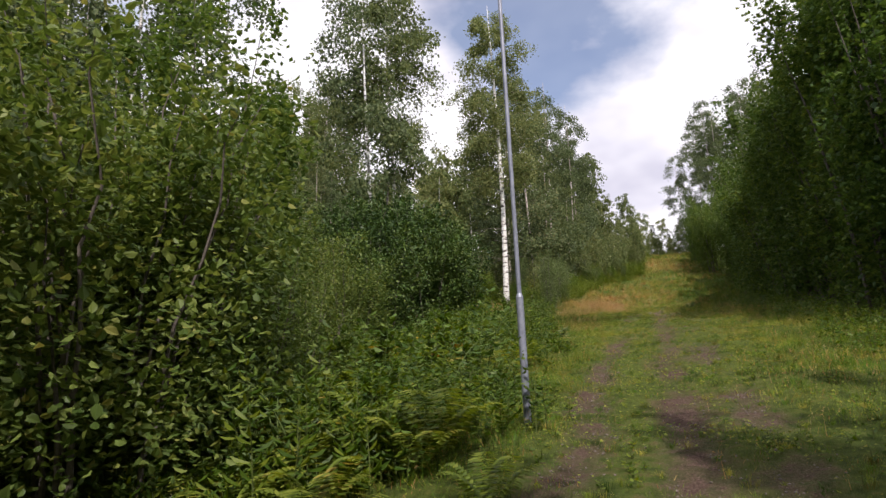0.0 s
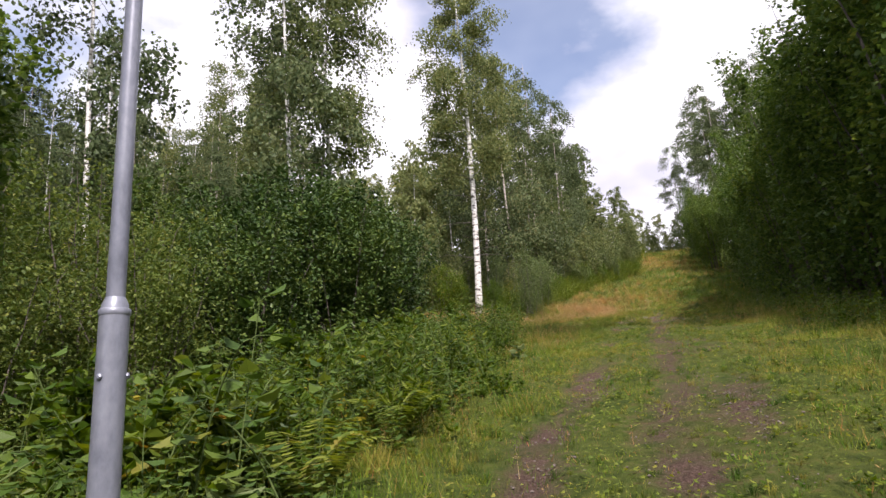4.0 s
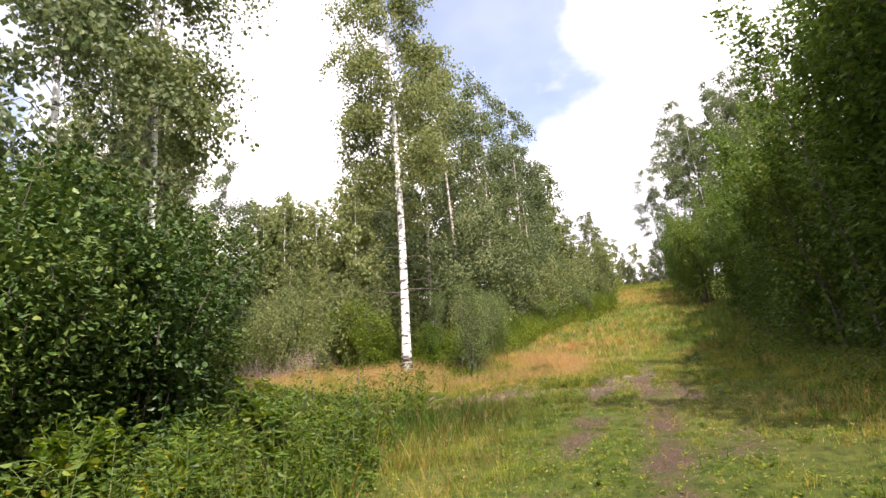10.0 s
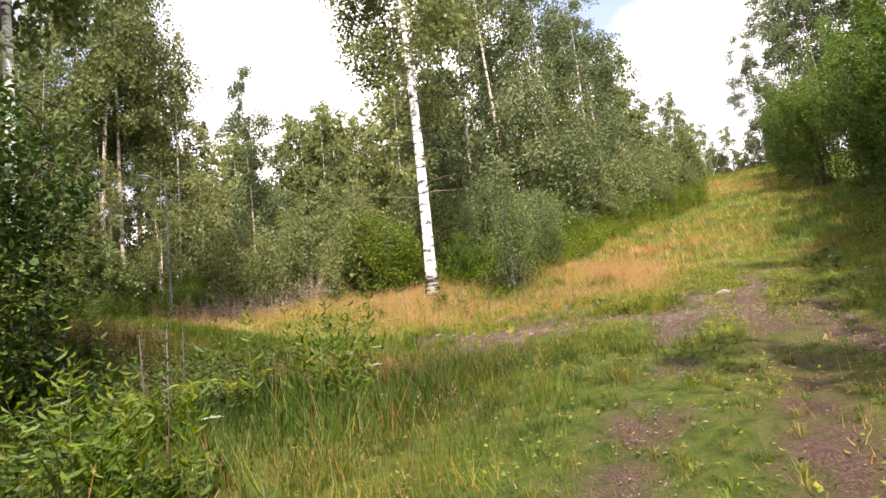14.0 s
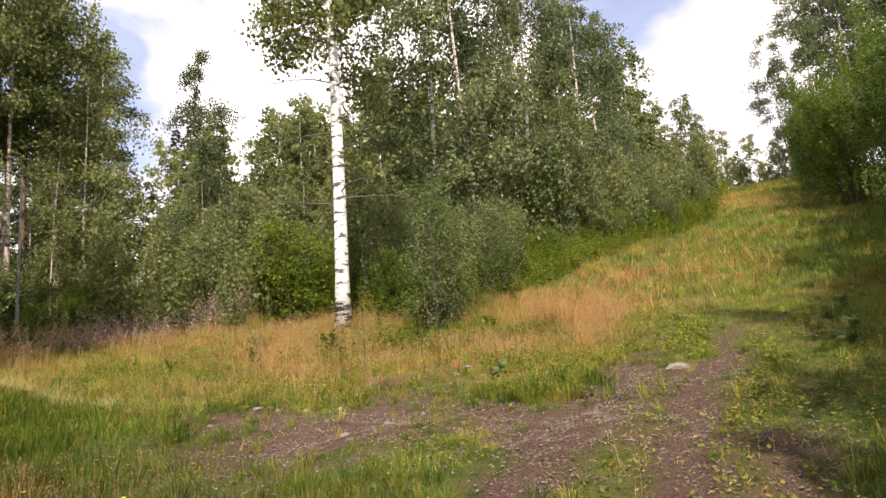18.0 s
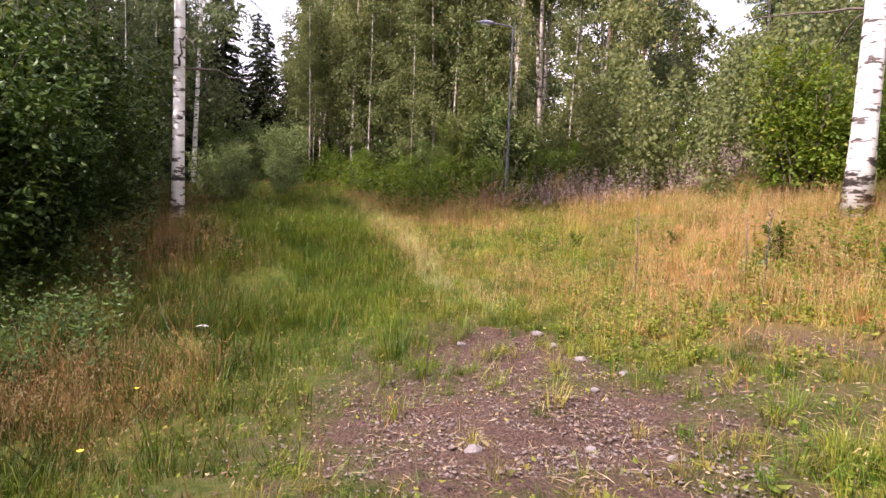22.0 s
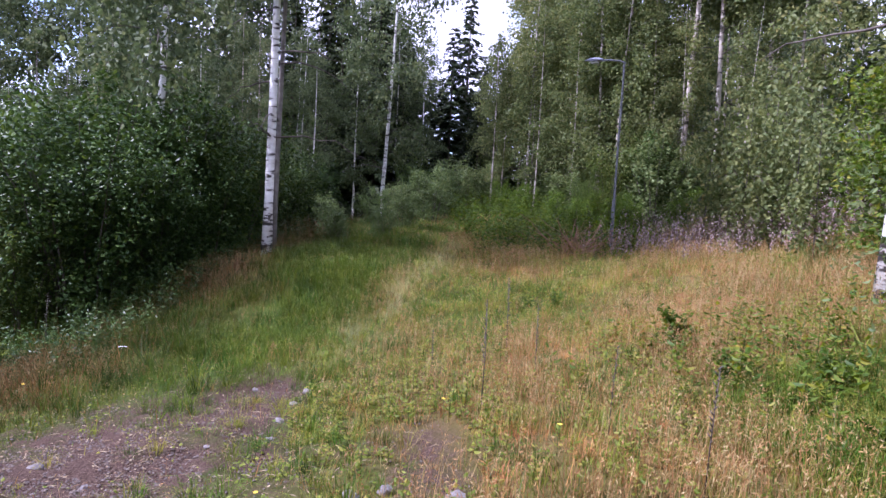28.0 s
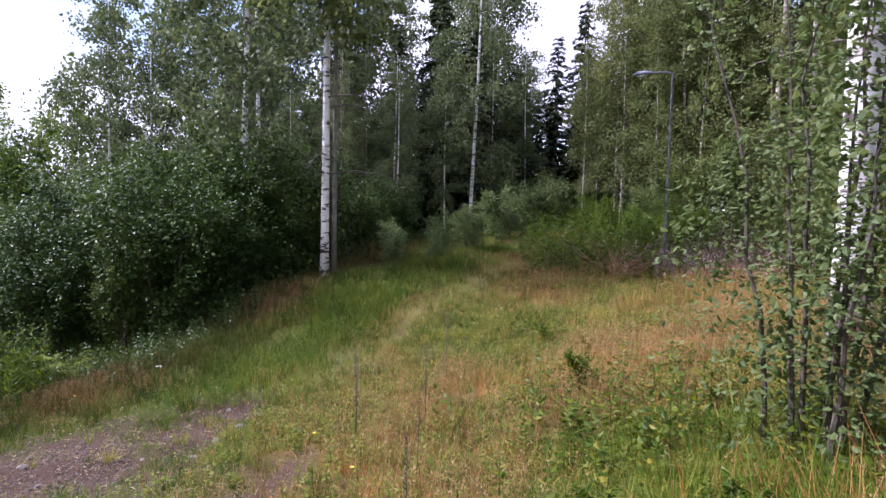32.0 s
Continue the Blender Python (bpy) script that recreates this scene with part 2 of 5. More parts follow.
def ground_material():
    m, n, l = material("soil_and_turf")
    tc = n.new("ShaderNodeTexCoord")
    v = tc.outputs["Object"]
    bare, ripe = n.new("ShaderNodeAttribute"), n.new("ShaderNodeAttribute")
    bare.attribute_name, ripe.attribute_name = "bare", "ripe"
    grain, clod, patch = noise_node(n, l, v, 55, 6, 0.7), noise_node(n, l, v, 7, 5, 0.65), noise_node(n, l, v, 1.1, 4)
    turf = ramp(n, [(0.3, (0.034, 0.056, 0.010)), (0.55, (0.085, 0.118, 0.019)), (0.75, (0.16, 0.14, 0.035))])
    l.new(clod.outputs["Fac"], turf.inputs["Fac"])
    tan = ramp(n, [(0.3, (0.12, 0.085, 0.03)), (0.7, (0.30, 0.20, 0.075))])
    l.new(clod.outputs["Fac"], tan.inputs["Fac"])
    soil = ramp(n, [(0.3, (0.040, 0.026, 0.019)), (0.48, (0.098, 0.061, 0.046)), (0.60, (0.165, 0.108, 0.085)), (0.75, (0.29, 0.215, 0.18))])
    l.new(grain.outputs["Fac"], soil.inputs["Fac"])
    a, b = n.new("ShaderNodeMix"), n.new("ShaderNodeMix")
    a.data_type = b.data_type = "RGBA"
    l.new(ripe.outputs["Fac"], a.inputs["Factor"])
    l.new(turf.outputs["Color"], a.inputs["A"])
    l.new(tan.outputs["Color"], a.inputs["B"])
    ragged = n.new("ShaderNodeMath")
    ragged.operation = "MULTIPLY_ADD"
    ragged.inputs[1].default_value, ragged.inputs[2].default_value = 1.5, -0.75
    l.new(clod.outputs["Fac"], ragged.inputs[0])
    both = n.new("ShaderNodeMath")
    both.operation = "ADD"
    both.use_clamp = True
    l.new(bare.outputs["Fac"], both.inputs[0])
    l.new(ragged.outputs[0], both.inputs[1])
    edge = ramp(n, [(0.22, (0, 0, 0)), (0.85, (1, 1, 1))])
    l.new(both.outputs[0], edge.inputs["Fac"])
    l.new(edge.outputs["Color"], b.inputs["Factor"])
    l.new(a.outputs["Result"], b.inputs["A"])
    l.new(soil.outputs["Color"], b.inputs["B"])
    body, out = n.new("ShaderNodeBsdfPrincipled"), n.new("ShaderNodeOutputMaterial")
    body.inputs["Roughness"].default_value = 0.95
    body.inputs["Specular IOR Level"].default_value = 0.15
    l.new(b.outputs["Result"], body.inputs["Base Color"])
    rough_ = n.new("ShaderNodeMath")
    rough_.operation = "MULTIPLY_ADD"
    rough_.inputs[1].default_value = 1.6
    l.new(clod.outputs["Fac"], rough_.inputs[0])
    l.new(grain.outputs["Fac"], rough_.inputs[2])
    bp = bump_node(n, l, rough_.outputs[0], 0.9, 0.05)
    l.new(bp.outputs[0], body.inputs["Normal"])
    l.new(body.outputs[0], out.inputs["Surface"])
    return m


def birch_bark(name="birch_bark", pale=(0.84, 0.83, 0.81), dull=(0.72, 0.70, 0.68)):
    m, n, l = material(name)
    tc = n.new("ShaderNodeTexCoord")
    flat = n.new("ShaderNodeMapping")
    flat.inputs["Scale"].default_value = (2.6, 2.6, 9.0)
    l.new(tc.outputs["Object"], flat.inputs["Vector"])
    dash = noise_node(n, l, flat.outputs["Vector"], 1.3, 4, 0.6)
    blot = noise_node(n, l, tc.outputs["Object"], 2.6, 5, 0.6)
    sep = n.new("ShaderNodeSeparateXYZ")
    l.new(tc.outputs["Object"], sep.inputs[0])
    foot = n.new("ShaderNodeMapRange")
    foot.inputs["From Min"].default_value, foot.inputs["From Max"].default_value = 0.0, 1.4
    foot.inputs["To Min"].default_value, foot.inputs["To Max"].default_value = 0.09, 0.0
    l.new(sep.outputs["Z"], foot.inputs["Value"])
    dark = n.new("ShaderNodeMath")
    dark.operation = "ADD"
    l.new(dash.outputs["Fac"], dark.inputs[0])
    l.new(foot.outputs[0], dark.inputs[1])
    coat = ramp(n, [(0.40, pale), (0.555, dull), (0.59, (0.12, 0.10, 0.09)), (0.72, (0.03, 0.026, 0.024))])
    l.new(dark.outputs[0], coat.inputs["Fac"])
    stain = ramp(n, [(0.32, (0.66, 0.61, 0.57)), (0.52, (1, 1, 1))])
    l.new(blot.outputs["Fac"], stain.inputs["Fac"])
    mul = n.new("ShaderNodeMix")
    mul.data_type, mul.blend_type = "RGBA", "MULTIPLY"
    mul.inputs["Factor"].default_value = 0.8
    l.new(coat.outputs["Color"], mul.inputs["A"])
    l.new(stain.outputs["Color"], mul.inputs["B"])
    body, out = n.new("ShaderNodeBsdfPrincipled"), n.new("ShaderNodeOutputMaterial")
    body.inputs["Roughness"].default_value = 0.75
    l.new(mul.outputs["Result"], body.inputs["Base Color"])
    bp = bump_node(n, l, dash.outputs["Fac"], 0.6, 0.02)
    l.new(bp.outputs[0], body.inputs["Normal"])
    l.new(body.outputs[0], out.inputs["Surface"])
    return m


def rough_material(name, stops, scale, rough=0.9, metal=0.0, stretch=(1, 1, 1), lift=0.5, depth=0.02):
    m, n, l = material(name)
    tc, flat = n.new("ShaderNodeTexCoord"), n.new("ShaderNodeMapping")
    flat.inputs["Scale"].default_value = stretch
    l.new(tc.outputs["Object"], flat.inputs["Vector"])
    big, fine = noise_node(n, l, flat.outputs["Vector"], scale, 6, 0.65), noise_node(n, l, flat.outputs["Vector"], scale * 7, 3)
    add = n.new("ShaderNodeMath")
    add.operation = "MULTIPLY_ADD"
    add.inputs[1].default_value = 0.35
    l.new(fine.outputs["Fac"], add.inputs[0])
    sub = n.new("ShaderNodeMath")
    sub.operation = "MULTIPLY_ADD"
    sub.inputs[1].default_value, sub.inputs[2].default_value = 1.0, -0.17
    l.new(big.outputs["Fac"], sub.inputs[0])
    l.new(sub.outputs[0], add.inputs[2])
    c = ramp(n, stops)
    l.new(add.outputs[0], c.inputs["Fac"])
    body, out = n.new("ShaderNodeBsdfPrincipled"), n.new("ShaderNodeOutputMaterial")
    body.inputs["Roughness"].default_value, body.inputs["Metallic"].default_value = rough, metal
    l.new(c.outputs["Color"], body.inputs["Base Color"])
    bp = bump_node(n, l, add.outputs[0], lift, depth)
    l.new(bp.outputs[0], body.inputs["Normal"])
    l.new(body.outputs[0], out.inputs["Surface"])
    return m


BIRCH_LEAF = leaf_material("birch_leaf", [(0.0, (0.060, 0.088, 0.030)), (0.5, (0.142, 0.177, 0.062)), (0.9, (0.25, 0.268, 0.100)), (1.0, (0.36, 0.30, 0.105))], 0.38, 0.5)
# birch leaf darker and bluer: shade on the broad crowns put into its colour
SHADED_LEAF = leaf_material("shaded_birch_leaf", [(0.0, (0.044, 0.070, 0.030)), (0.5, (0.100, 0.136, 0.056)), (0.9, (0.185, 0.212, 0.092)), (1.0, (0.28, 0.25, 0.10))], 0.27, 0.5)
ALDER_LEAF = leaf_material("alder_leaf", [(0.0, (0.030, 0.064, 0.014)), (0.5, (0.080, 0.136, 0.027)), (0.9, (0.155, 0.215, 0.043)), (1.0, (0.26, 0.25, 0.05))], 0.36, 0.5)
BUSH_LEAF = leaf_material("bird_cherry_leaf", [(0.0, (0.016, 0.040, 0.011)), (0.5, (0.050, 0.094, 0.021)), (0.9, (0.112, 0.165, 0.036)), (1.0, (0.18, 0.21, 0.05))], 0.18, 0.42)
SALLOW_LEAF = leaf_material("sallow_leaf", [(0.0, (0.062, 0.098, 0.034)), (0.5, (0.125, 0.175, 0.060)), (1.0, (0.22, 0.26, 0.105))], 0.36, 0.5)
HERB_LEAF = leaf_material("herb_leaf", [(0.0, (0.024, 0.056, 0.007)), (0.5, (0.074, 0.128, 0.012)), (0.86, (0.165, 0.205, 0.021)), (0.97, (0.31, 0.25, 0.035)), (1.0, (0.25, 0.11, 0.025))], 0.40, 0.45)
THICKET_LEAF = leaf_material("thicket_leaf", [(0.0, (0.034, 0.066, 0.013)), (0.5, (0.092, 0.138, 0.029)), (0.9, (0.18, 0.22, 0.052)), (1.0, (0.27, 0.24, 0.06))], 0.36, 0.45)
MEADOW_LEAF = leaf_material("meadow_leaf", [(0.0, (0.070, 0.112, 0.014)), (0.5, (0.145, 0.195, 0.024)), (0.86, (0.245, 0.27, 0.042)), (1.0, (0.34, 0.26, 0.06))], 0.40, 0.5)
SPROUT_LEAF = leaf_material("sprout_leaf", [(0.0, (0.036, 0.080, 0.010)), (0.5, (0.095, 0.160, 0.020)), (0.9, (0.17, 0.225, 0.032)), (1.0, (0.27, 0.25, 0.04))], 0.36, 0.45)
CANE_LEAF = leaf_material("cane_leaf", [(0.0, (0.028, 0.064, 0.012)), (0.5, (0.076, 0.133, 0.023)), (0.9, (0.148, 0.20, 0.035)), (1.0, (0.27, 0.20, 0.04))], 0.3, 0.5)
NEEDLE = leaf_material("needles", [(0.0, (0.012, 0.022, 0.009)), (0.5, (0.026, 0.042, 0.014)), (1.0, (0.058, 0.070, 0.021))], 0.12, 0.55)
GRASS = tinted_material("grass_blade", 0.3, 0.55)
BARK = birch_bark()
STEM_BARK = birch_bark("young_birch_bark", (0.62, 0.55, 0.50), (0.48, 0.41, 0.37))
TWIG = rough_material("dark_twig", [(0.3, (0.05, 0.04, 0.035)), (0.7, (0.17, 0.14, 0.12))], 6)
GREY_BARK = rough_material("grey_bark", [(0.3, (0.10, 0.085, 0.075)), (0.7, (0.30, 0.27, 0.25))], 6)
PINE_BARK = rough_material("pine_bark", [(0.3, (0.10, 0.055, 0.035)), (0.7, (0.30, 0.17, 0.10))], 5, stretch=(1, 1, 0.3))
SPRUCE_BARK = rough_material("spruce_bark", [(0.3, (0.05, 0.038, 0.03)), (0.7, (0.14, 0.11, 0.09))], 6)
STONE = rough_material("stone", [(0.3, (0.13, 0.11, 0.107)), (0.55, (0.24, 0.215, 0.21)), (0.8, (0.36, 0.33, 0.32))], 7, 0.85)
GRAVEL = rough_material("gravel", [(0.3, (0.09, 0.070, 0.060)), (0.55, (0.18, 0.145, 0.128)), (0.8, (0.33, 0.275, 0.25))], 31, 0.9)
STEEL = rough_material("galvanised_steel", [(0.3, (0.16, 0.170, 0.215)), (0.5, (0.235, 0.247, 0.305)), (0.7, (0.31, 0.322, 0.385))], 9, 0.42, 0.3, (1, 1, 0.5), 0.2, 0.004)
# darker copy of the steel: the far post's shade put into its colour
SHADED_STEEL = rough_material("shaded_steel", [(0.3, (0.10, 0.105, 0.115)), (0.5, (0.16, 0.165, 0.18)), (0.7, (0.23, 0.235, 0.25))], 9, 0.6, 0.2, (1, 1, 0.5), 0.2, 0.004)
LAMP_GREY = rough_material("lamp_housing_paint", [(0.3, (0.22, 0.23, 0.24)), (0.7, (0.32, 0.33, 0.52))], 9, 0.5)
GLASS = rough_material("lamp_lens", [(0.3, (0.55, 0.56, 0.55)), (0.7, (0.65, 0.66, 0.65))], 9, 0.2)
SOIL = ground_material()


# ---- mesh tools ----
def build(name, verts, faces, mat, smooth=False, tint=None):
    """A mesh from an array of vertices and arrays of triangles or quads."""
    me = bpy.data.meshes.new(name)
    verts = np.asarray(verts, np.float32)
    faces = [np.asarray(f, np.int32) for f in faces if len(f)]
    me.vertices.add(len(verts))
    me.vertices.foreach_set("co", verts.ravel())
    loops = np.concatenate([f.ravel() for f in faces])
    sizes = np.concatenate([np.full(len(f), f.shape[1], np.int32) for f in faces])
    me.loops.add(len(loops))
    me.loops.foreach_set("vertex_index", loops)
    me.polygons.add(len(sizes))
    me.polygons.foreach_set("loop_start", np.concatenate([[0], np.cumsum(sizes)[:-1]]).astype(np.int32))
    me.polygons.foreach_set("use_smooth", np.full(len(sizes), smooth))
    me.materials.append(mat)
    if tint is not None:
        a = me.color_attributes.new("tint", "FLOAT_COLOR", "POINT")
        a.data.foreach_set("color", np.concatenate([tint, np.ones((len(tint), 1))], 1).astype(np.float32).ravel())
    me.update(calc_edges=True)
    return me


def part(name, mesh, parent, label=""):
    ob = new(name, mesh)
    ob.parent = parent
    return tagged(ob, label)


def thing(name, place, label, category, group="", kind="", turn=0.0, size=1.0):
    ob = new(name)
    ob.empty_display_size = 0.2
    ob.location, ob.rotation_euler, ob.scale = place, (0, 0, turn), (size,) * 3
    return tagged(ob, label, category, group, kind)


def unit(a):
    return a / (np.linalg.norm(a, axis=-1, keepdims=True) + 1e-9)


def tube(points, radii, sides=8, close=True):
    """A tapering tube along points: vertices and quads."""
    p, r = np.asarray(points, float), np.asarray(radii, float)
    d = unit(np.gradient(p, axis=0))
    ref = np.where(np.abs(d[:, 2:3]) > 0.9, [[1.0, 0, 0]], [[0, 0, 1.0]])
    a = unit(np.cross(d, ref))
    b = np.cross(d, a)
    w = np.linspace(0, 2 * math.pi, sides, endpoint=False)
    ring = p[:, None] + r[:, None, None] * (np.cos(w)[None, :, None] * a[:, None] + np.sin(w)[None, :, None] * b[:, None])
    k, s = np.meshgrid(np.arange(len(p) - 1), np.arange(sides), indexing="ij")
    q = np.stack([k * sides + s, k * sides + (s + 1) % sides, (k + 1) * sides + (s + 1) % sides, (k + 1) * sides + s], -1).reshape(-1, 4)
    verts, tris = ring.reshape(-1, 3), []
    if close:
        verts = np.concatenate([verts, p[:1], p[-1:]])
        n = len(p) * sides
        o = np.arange(sides)
        tris = np.concatenate([np.stack([np.full(sides, n), (o + 1) % sides, o], -1), np.stack([np.full(sides, n + 1), n - sides + o, n - sides + (o + 1) % sides], -1)])
    return verts, q, tris


def merge(pieces):
    """Join (verts, quads, tris) pieces."""
    vs, qs, ts, n = [], [], [], 0
    for v, q, t in pieces:
        vs.append(v)
        qs.append(np.asarray(q).reshape(-1, 4) + n)
        ts.append(np.asarray(t, int).reshape(-1, 3) + n)
        n += len(v)
    return np.concatenate(vs), np.concatenate(qs), np.concatenate(ts)


def leaves(c, d, s, length, width=0.36, fold=0.12):
    """Leaf blades: base, two flanks and a tip, folded along the rib."""
    d, s = unit(d), unit(s - d * np.sum(s * d, -1, keepdims=True) / (np.sum(d * d, -1, keepdims=True) + 1e-9))
    up = np.cross(d, s)
    L = np.asarray(length).reshape(-1, 1)
    v = np.stack([c, c + 0.45 * L * d + width * L * s + fold * L * up, c + L * d, c + 0.45 * L * d - width * L * s + fold * L * up], 1).reshape(-1, 3)
    q = np.arange(len(c))[:, None] * 4 + np.array([[0, 1, 2, 3]])
    return v, q


def round_leaves(c, d, s, length, width=0.36, fold=0.12):
    """Leaf blades of two halves with rounded flanks."""
    d, s = unit(d), unit(s - d * np.sum(s * d, -1, keepdims=True) / (np.sum(d * d, -1, keepdims=True) + 1e-9))
    up = np.cross(d, s)
    L = np.asarray(length).reshape(-1, 1)
    at = lambda a, b, f: c + a * L * d + b * width * L * s + f * fold * L * up
    v = np.stack([c, at(0.28, 0.85, 0.8), at(0.66, 0.8, 1.0), at(1.0, 0.0, -0.5), at(0.66, -0.8, 1.0), at(0.28, -0.85, 0.8)], 1).reshape(-1, 3)
    q = (np.arange(len(c))[:, None, None] * 6 + np.array([[0, 1, 2, 3], [0, 3, 4, 5]])).reshape(-1, 4)
    return v, q


def leafy(wood, blades_, wood_mat, leaf_mat):
    """A crown: its twigs and leaves in one mesh of two materials."""
    wv, wq, wt = wood
    n, nq = len(wv), len(wq)
    me = build("crown", np.concatenate([wv, blades_[0]]), [np.concatenate([wq, blades_[1] + n])], wood_mat)
    me.materials.append(leaf_mat)
    index = np.zeros(nq + len(blades_[1]), np.int32)
    index[nq:] = 1
    me.polygons.foreach_set("material_index", index)
    return me


def around(r, n):
    return unit(r.normal(size=(n, 3)))


# ---- plants ----
def limb_line(r, base, out, rise, length, droop, n=7):
    """A limb: leaves its stem upward, then hangs."""
    k = np.linspace(0, 1, n)[:, None]
    line = base + length * (k * np.array([out[0], out[1], 0.0]) + np.array([0, 0, 1.0]) * (rise * k - droop * k ** 2.2))
    return line + r.normal(size=(n, 3)) * 0.03 * length * k


def birch_meshes(seed, height, girth, clear, spread, count, leaf=0.11, lean=(0, 0), bare=0, apart=False, coat=None, foliage=None):
    """Trunk, limbs and leaves of a birch with hanging twigs."""
    r = np.random.default_rng(seed)
    k = np.linspace(0, 1, 18)
    bend = np.stack([np.sin(k * 3 + r.uniform(0, 6, 2)[0]), np.sin(k * 2.3 + r.uniform(0, 6))], -1) * 0.012 * height
    bend = bend - bend[:1]
    line = np.concatenate([bend + np.outer(k, lean) * height, (k * height)[:, None]], 1)
    line[0, 2] = -0.35
    radii = girth * (1 - k) ** 0.95 + min(0.012, girth * 0.12)
    radii[0] *= 1.35
    trunk = tube(line, radii, 12)
    at = lambda q: np.array([np.interp(q, k, line[:, i]) for i in range(3)])
    limbs, pts, dirs = [], [], []
    n = int(24 + height)
    for i in range(n):
        q = clear + (0.97 - clear) * (i + r.uniform(0, 1)) / n
        w = r.uniform(0, 6.283)
        shape = math.sin(min(1.0, ((q - clear) / (1 - clear)) ** 0.8 * 0.82 + 0.17) * math.pi) ** 0.9
        length = spread * (0.35 + 0.75 * shape) * r.uniform(0.65, 1.15)
        ln = limb_line(r, at(q), (math.cos(w), math.sin(w)), r.uniform(0.5, 0.9), length, r.uniform(0.5, 1.0))
        limbs.append(tube(ln, np.linspace(girth * 0.22 * (1.05 - q), 0.006, 7), 5, False))
        m = max(6, int(count / n * (length / spread)))
        t = r.uniform(0.22, 1.0, m) ** 0.7
        base = np.stack([np.interp(t, np.linspace(0, 1, 7), ln[:, j]) for j in range(3)], 1)
        twig = r.integers(0, 10, m)
        swing = r.normal(size=(10, 3)) * np.array([0.26, 0.26, 0.16]) * length * 0.75
        hang = r.uniform(0, 1, m) ** 1.3 * r.uniform(0.25, 1.15)
        base = base + swing[twig] * 0.8 + r.normal(size=(m, 3)) * 0.11
        base[:, 2] -= hang * 0.8
        pts.append(base)
    for i in range(bare):
        q = clear * r.uniform(0.42, 1.0)
        w = r.uniform(0, 6.283)
        ln = limb_line(r, at(q), (math.cos(w), math.sin(w)), r.uniform(0.0, 0.45), r.uniform(0.8, 2.0), r.uniform(0.1, 0.5))
        limbs.append(tube(ln, np.linspace(0.022, 0.006, 7), 5, False))
    pts = np.concatenate(pts)
    d = around(r, len(pts)) * 0.8 + np.array([0, 0, -0.7])
    crown = leaves(pts, d, around(r, len(pts)), leaf * r.uniform(0.65, 1.2, len(pts)), 0.40)
    if apart:
        return build("trunk", trunk[0], trunk[1:], coat or BARK, True), [build("branch", l[0], [l[1]], TWIG, True) for l in limbs], build("crown", crown[0], [crown[1]], foliage or BIRCH_LEAF)
    return build("trunk", trunk[0], trunk[1:], coat or BARK, True), leafy(merge(limbs), crown, TWIG, foliage or BIRCH_LEAF)


def bush_meshes(seed, height, spread, stems, count, leaf, mat, bottom=0.12, stem_mat=None, near=False):
    """Many stems from one root, leafy nearly to the ground."""
    r = np.random.default_rng(seed)
    wood, pts, out = [], [], []
    for i in range(stems):
        w, reach = r.uniform(0, 6.283), spread * math.sqrt(r.uniform(0.02, 1.0))
        h = height * r.uniform(0.62, 1.0) * (1 - 0.28 * (reach / spread) ** 2)
        n = 8
        k = np.linspace(0, 1, n)[:, None]
        foot = np.array([math.cos(w), math.sin(w), 0]) * reach * 0.35
        tip = np.array([math.cos(w) * reach, math.sin(w) * reach, h])
        ln = foot * (1 - k) + (tip * np.array([1, 1, 0])) * k ** 1.3 + np.array([0, 0, 1.0]) * h * k + r.normal(size=(n, 3)) * 0.05 * k
        ln[0, 2] = -0.2
        wood.append(tube(ln, np.linspace(0.017 * height / 4 + 0.004, 0.004, n), 5, False))
        m = int(count / stems)
        side = 14
        w2 = r.uniform(0, 6.283, side)
        tq = r.uniform(bottom, 1, side)
        pick = r.integers(0, side, m)
        t2 = np.clip(tq[pick] + r.normal(size=m) * 0.05, bottom * 0.6, 1.02)
        base = np.stack([np.interp(t2, k[:, 0], ln[:, j]) for j in range(3)], 1)
        reach2 = r.uniform(0.05, 1, m) ** 0.8 * spread * 0.62 * (1.15 - 0.75 * t2)
        base = base + np.stack([np.cos(w2[pick]) * reach2, np.sin(w2[pick]) * reach2, 0.28 * reach2], 1) + r.normal(size=(m, 3)) * 0.10
        pts.append(base)
        out.append(np.stack([np.cos(w2[pick]), np.sin(w2[pick]), np.full(m, 0.1)], 1))
    pts, out = np.concatenate(pts), np.concatenate(out)
    pts[:, 2] = np.maximum(pts[:, 2], 0.12)
    d = out * 0.7 + around(r, len(pts)) * 0.75 + np.array([0, 0, -0.15])
    flat = np.cross(d, np.array([0, 0, 1.0])) + around(r, len(pts)) * 0.45
    crown = (round_leaves if near else leaves)(pts, d, flat, leaf * r.uniform(0.6, 1.25, len(pts)), 0.38)
    stems_ = [build("stem", w[0], [w[1]], stem_mat or TWIG, True) for w in wood[:6]]
    return stems_, leafy(merge(wood[6:] or wood[:1]), crown, stem_mat or TWIG, mat)


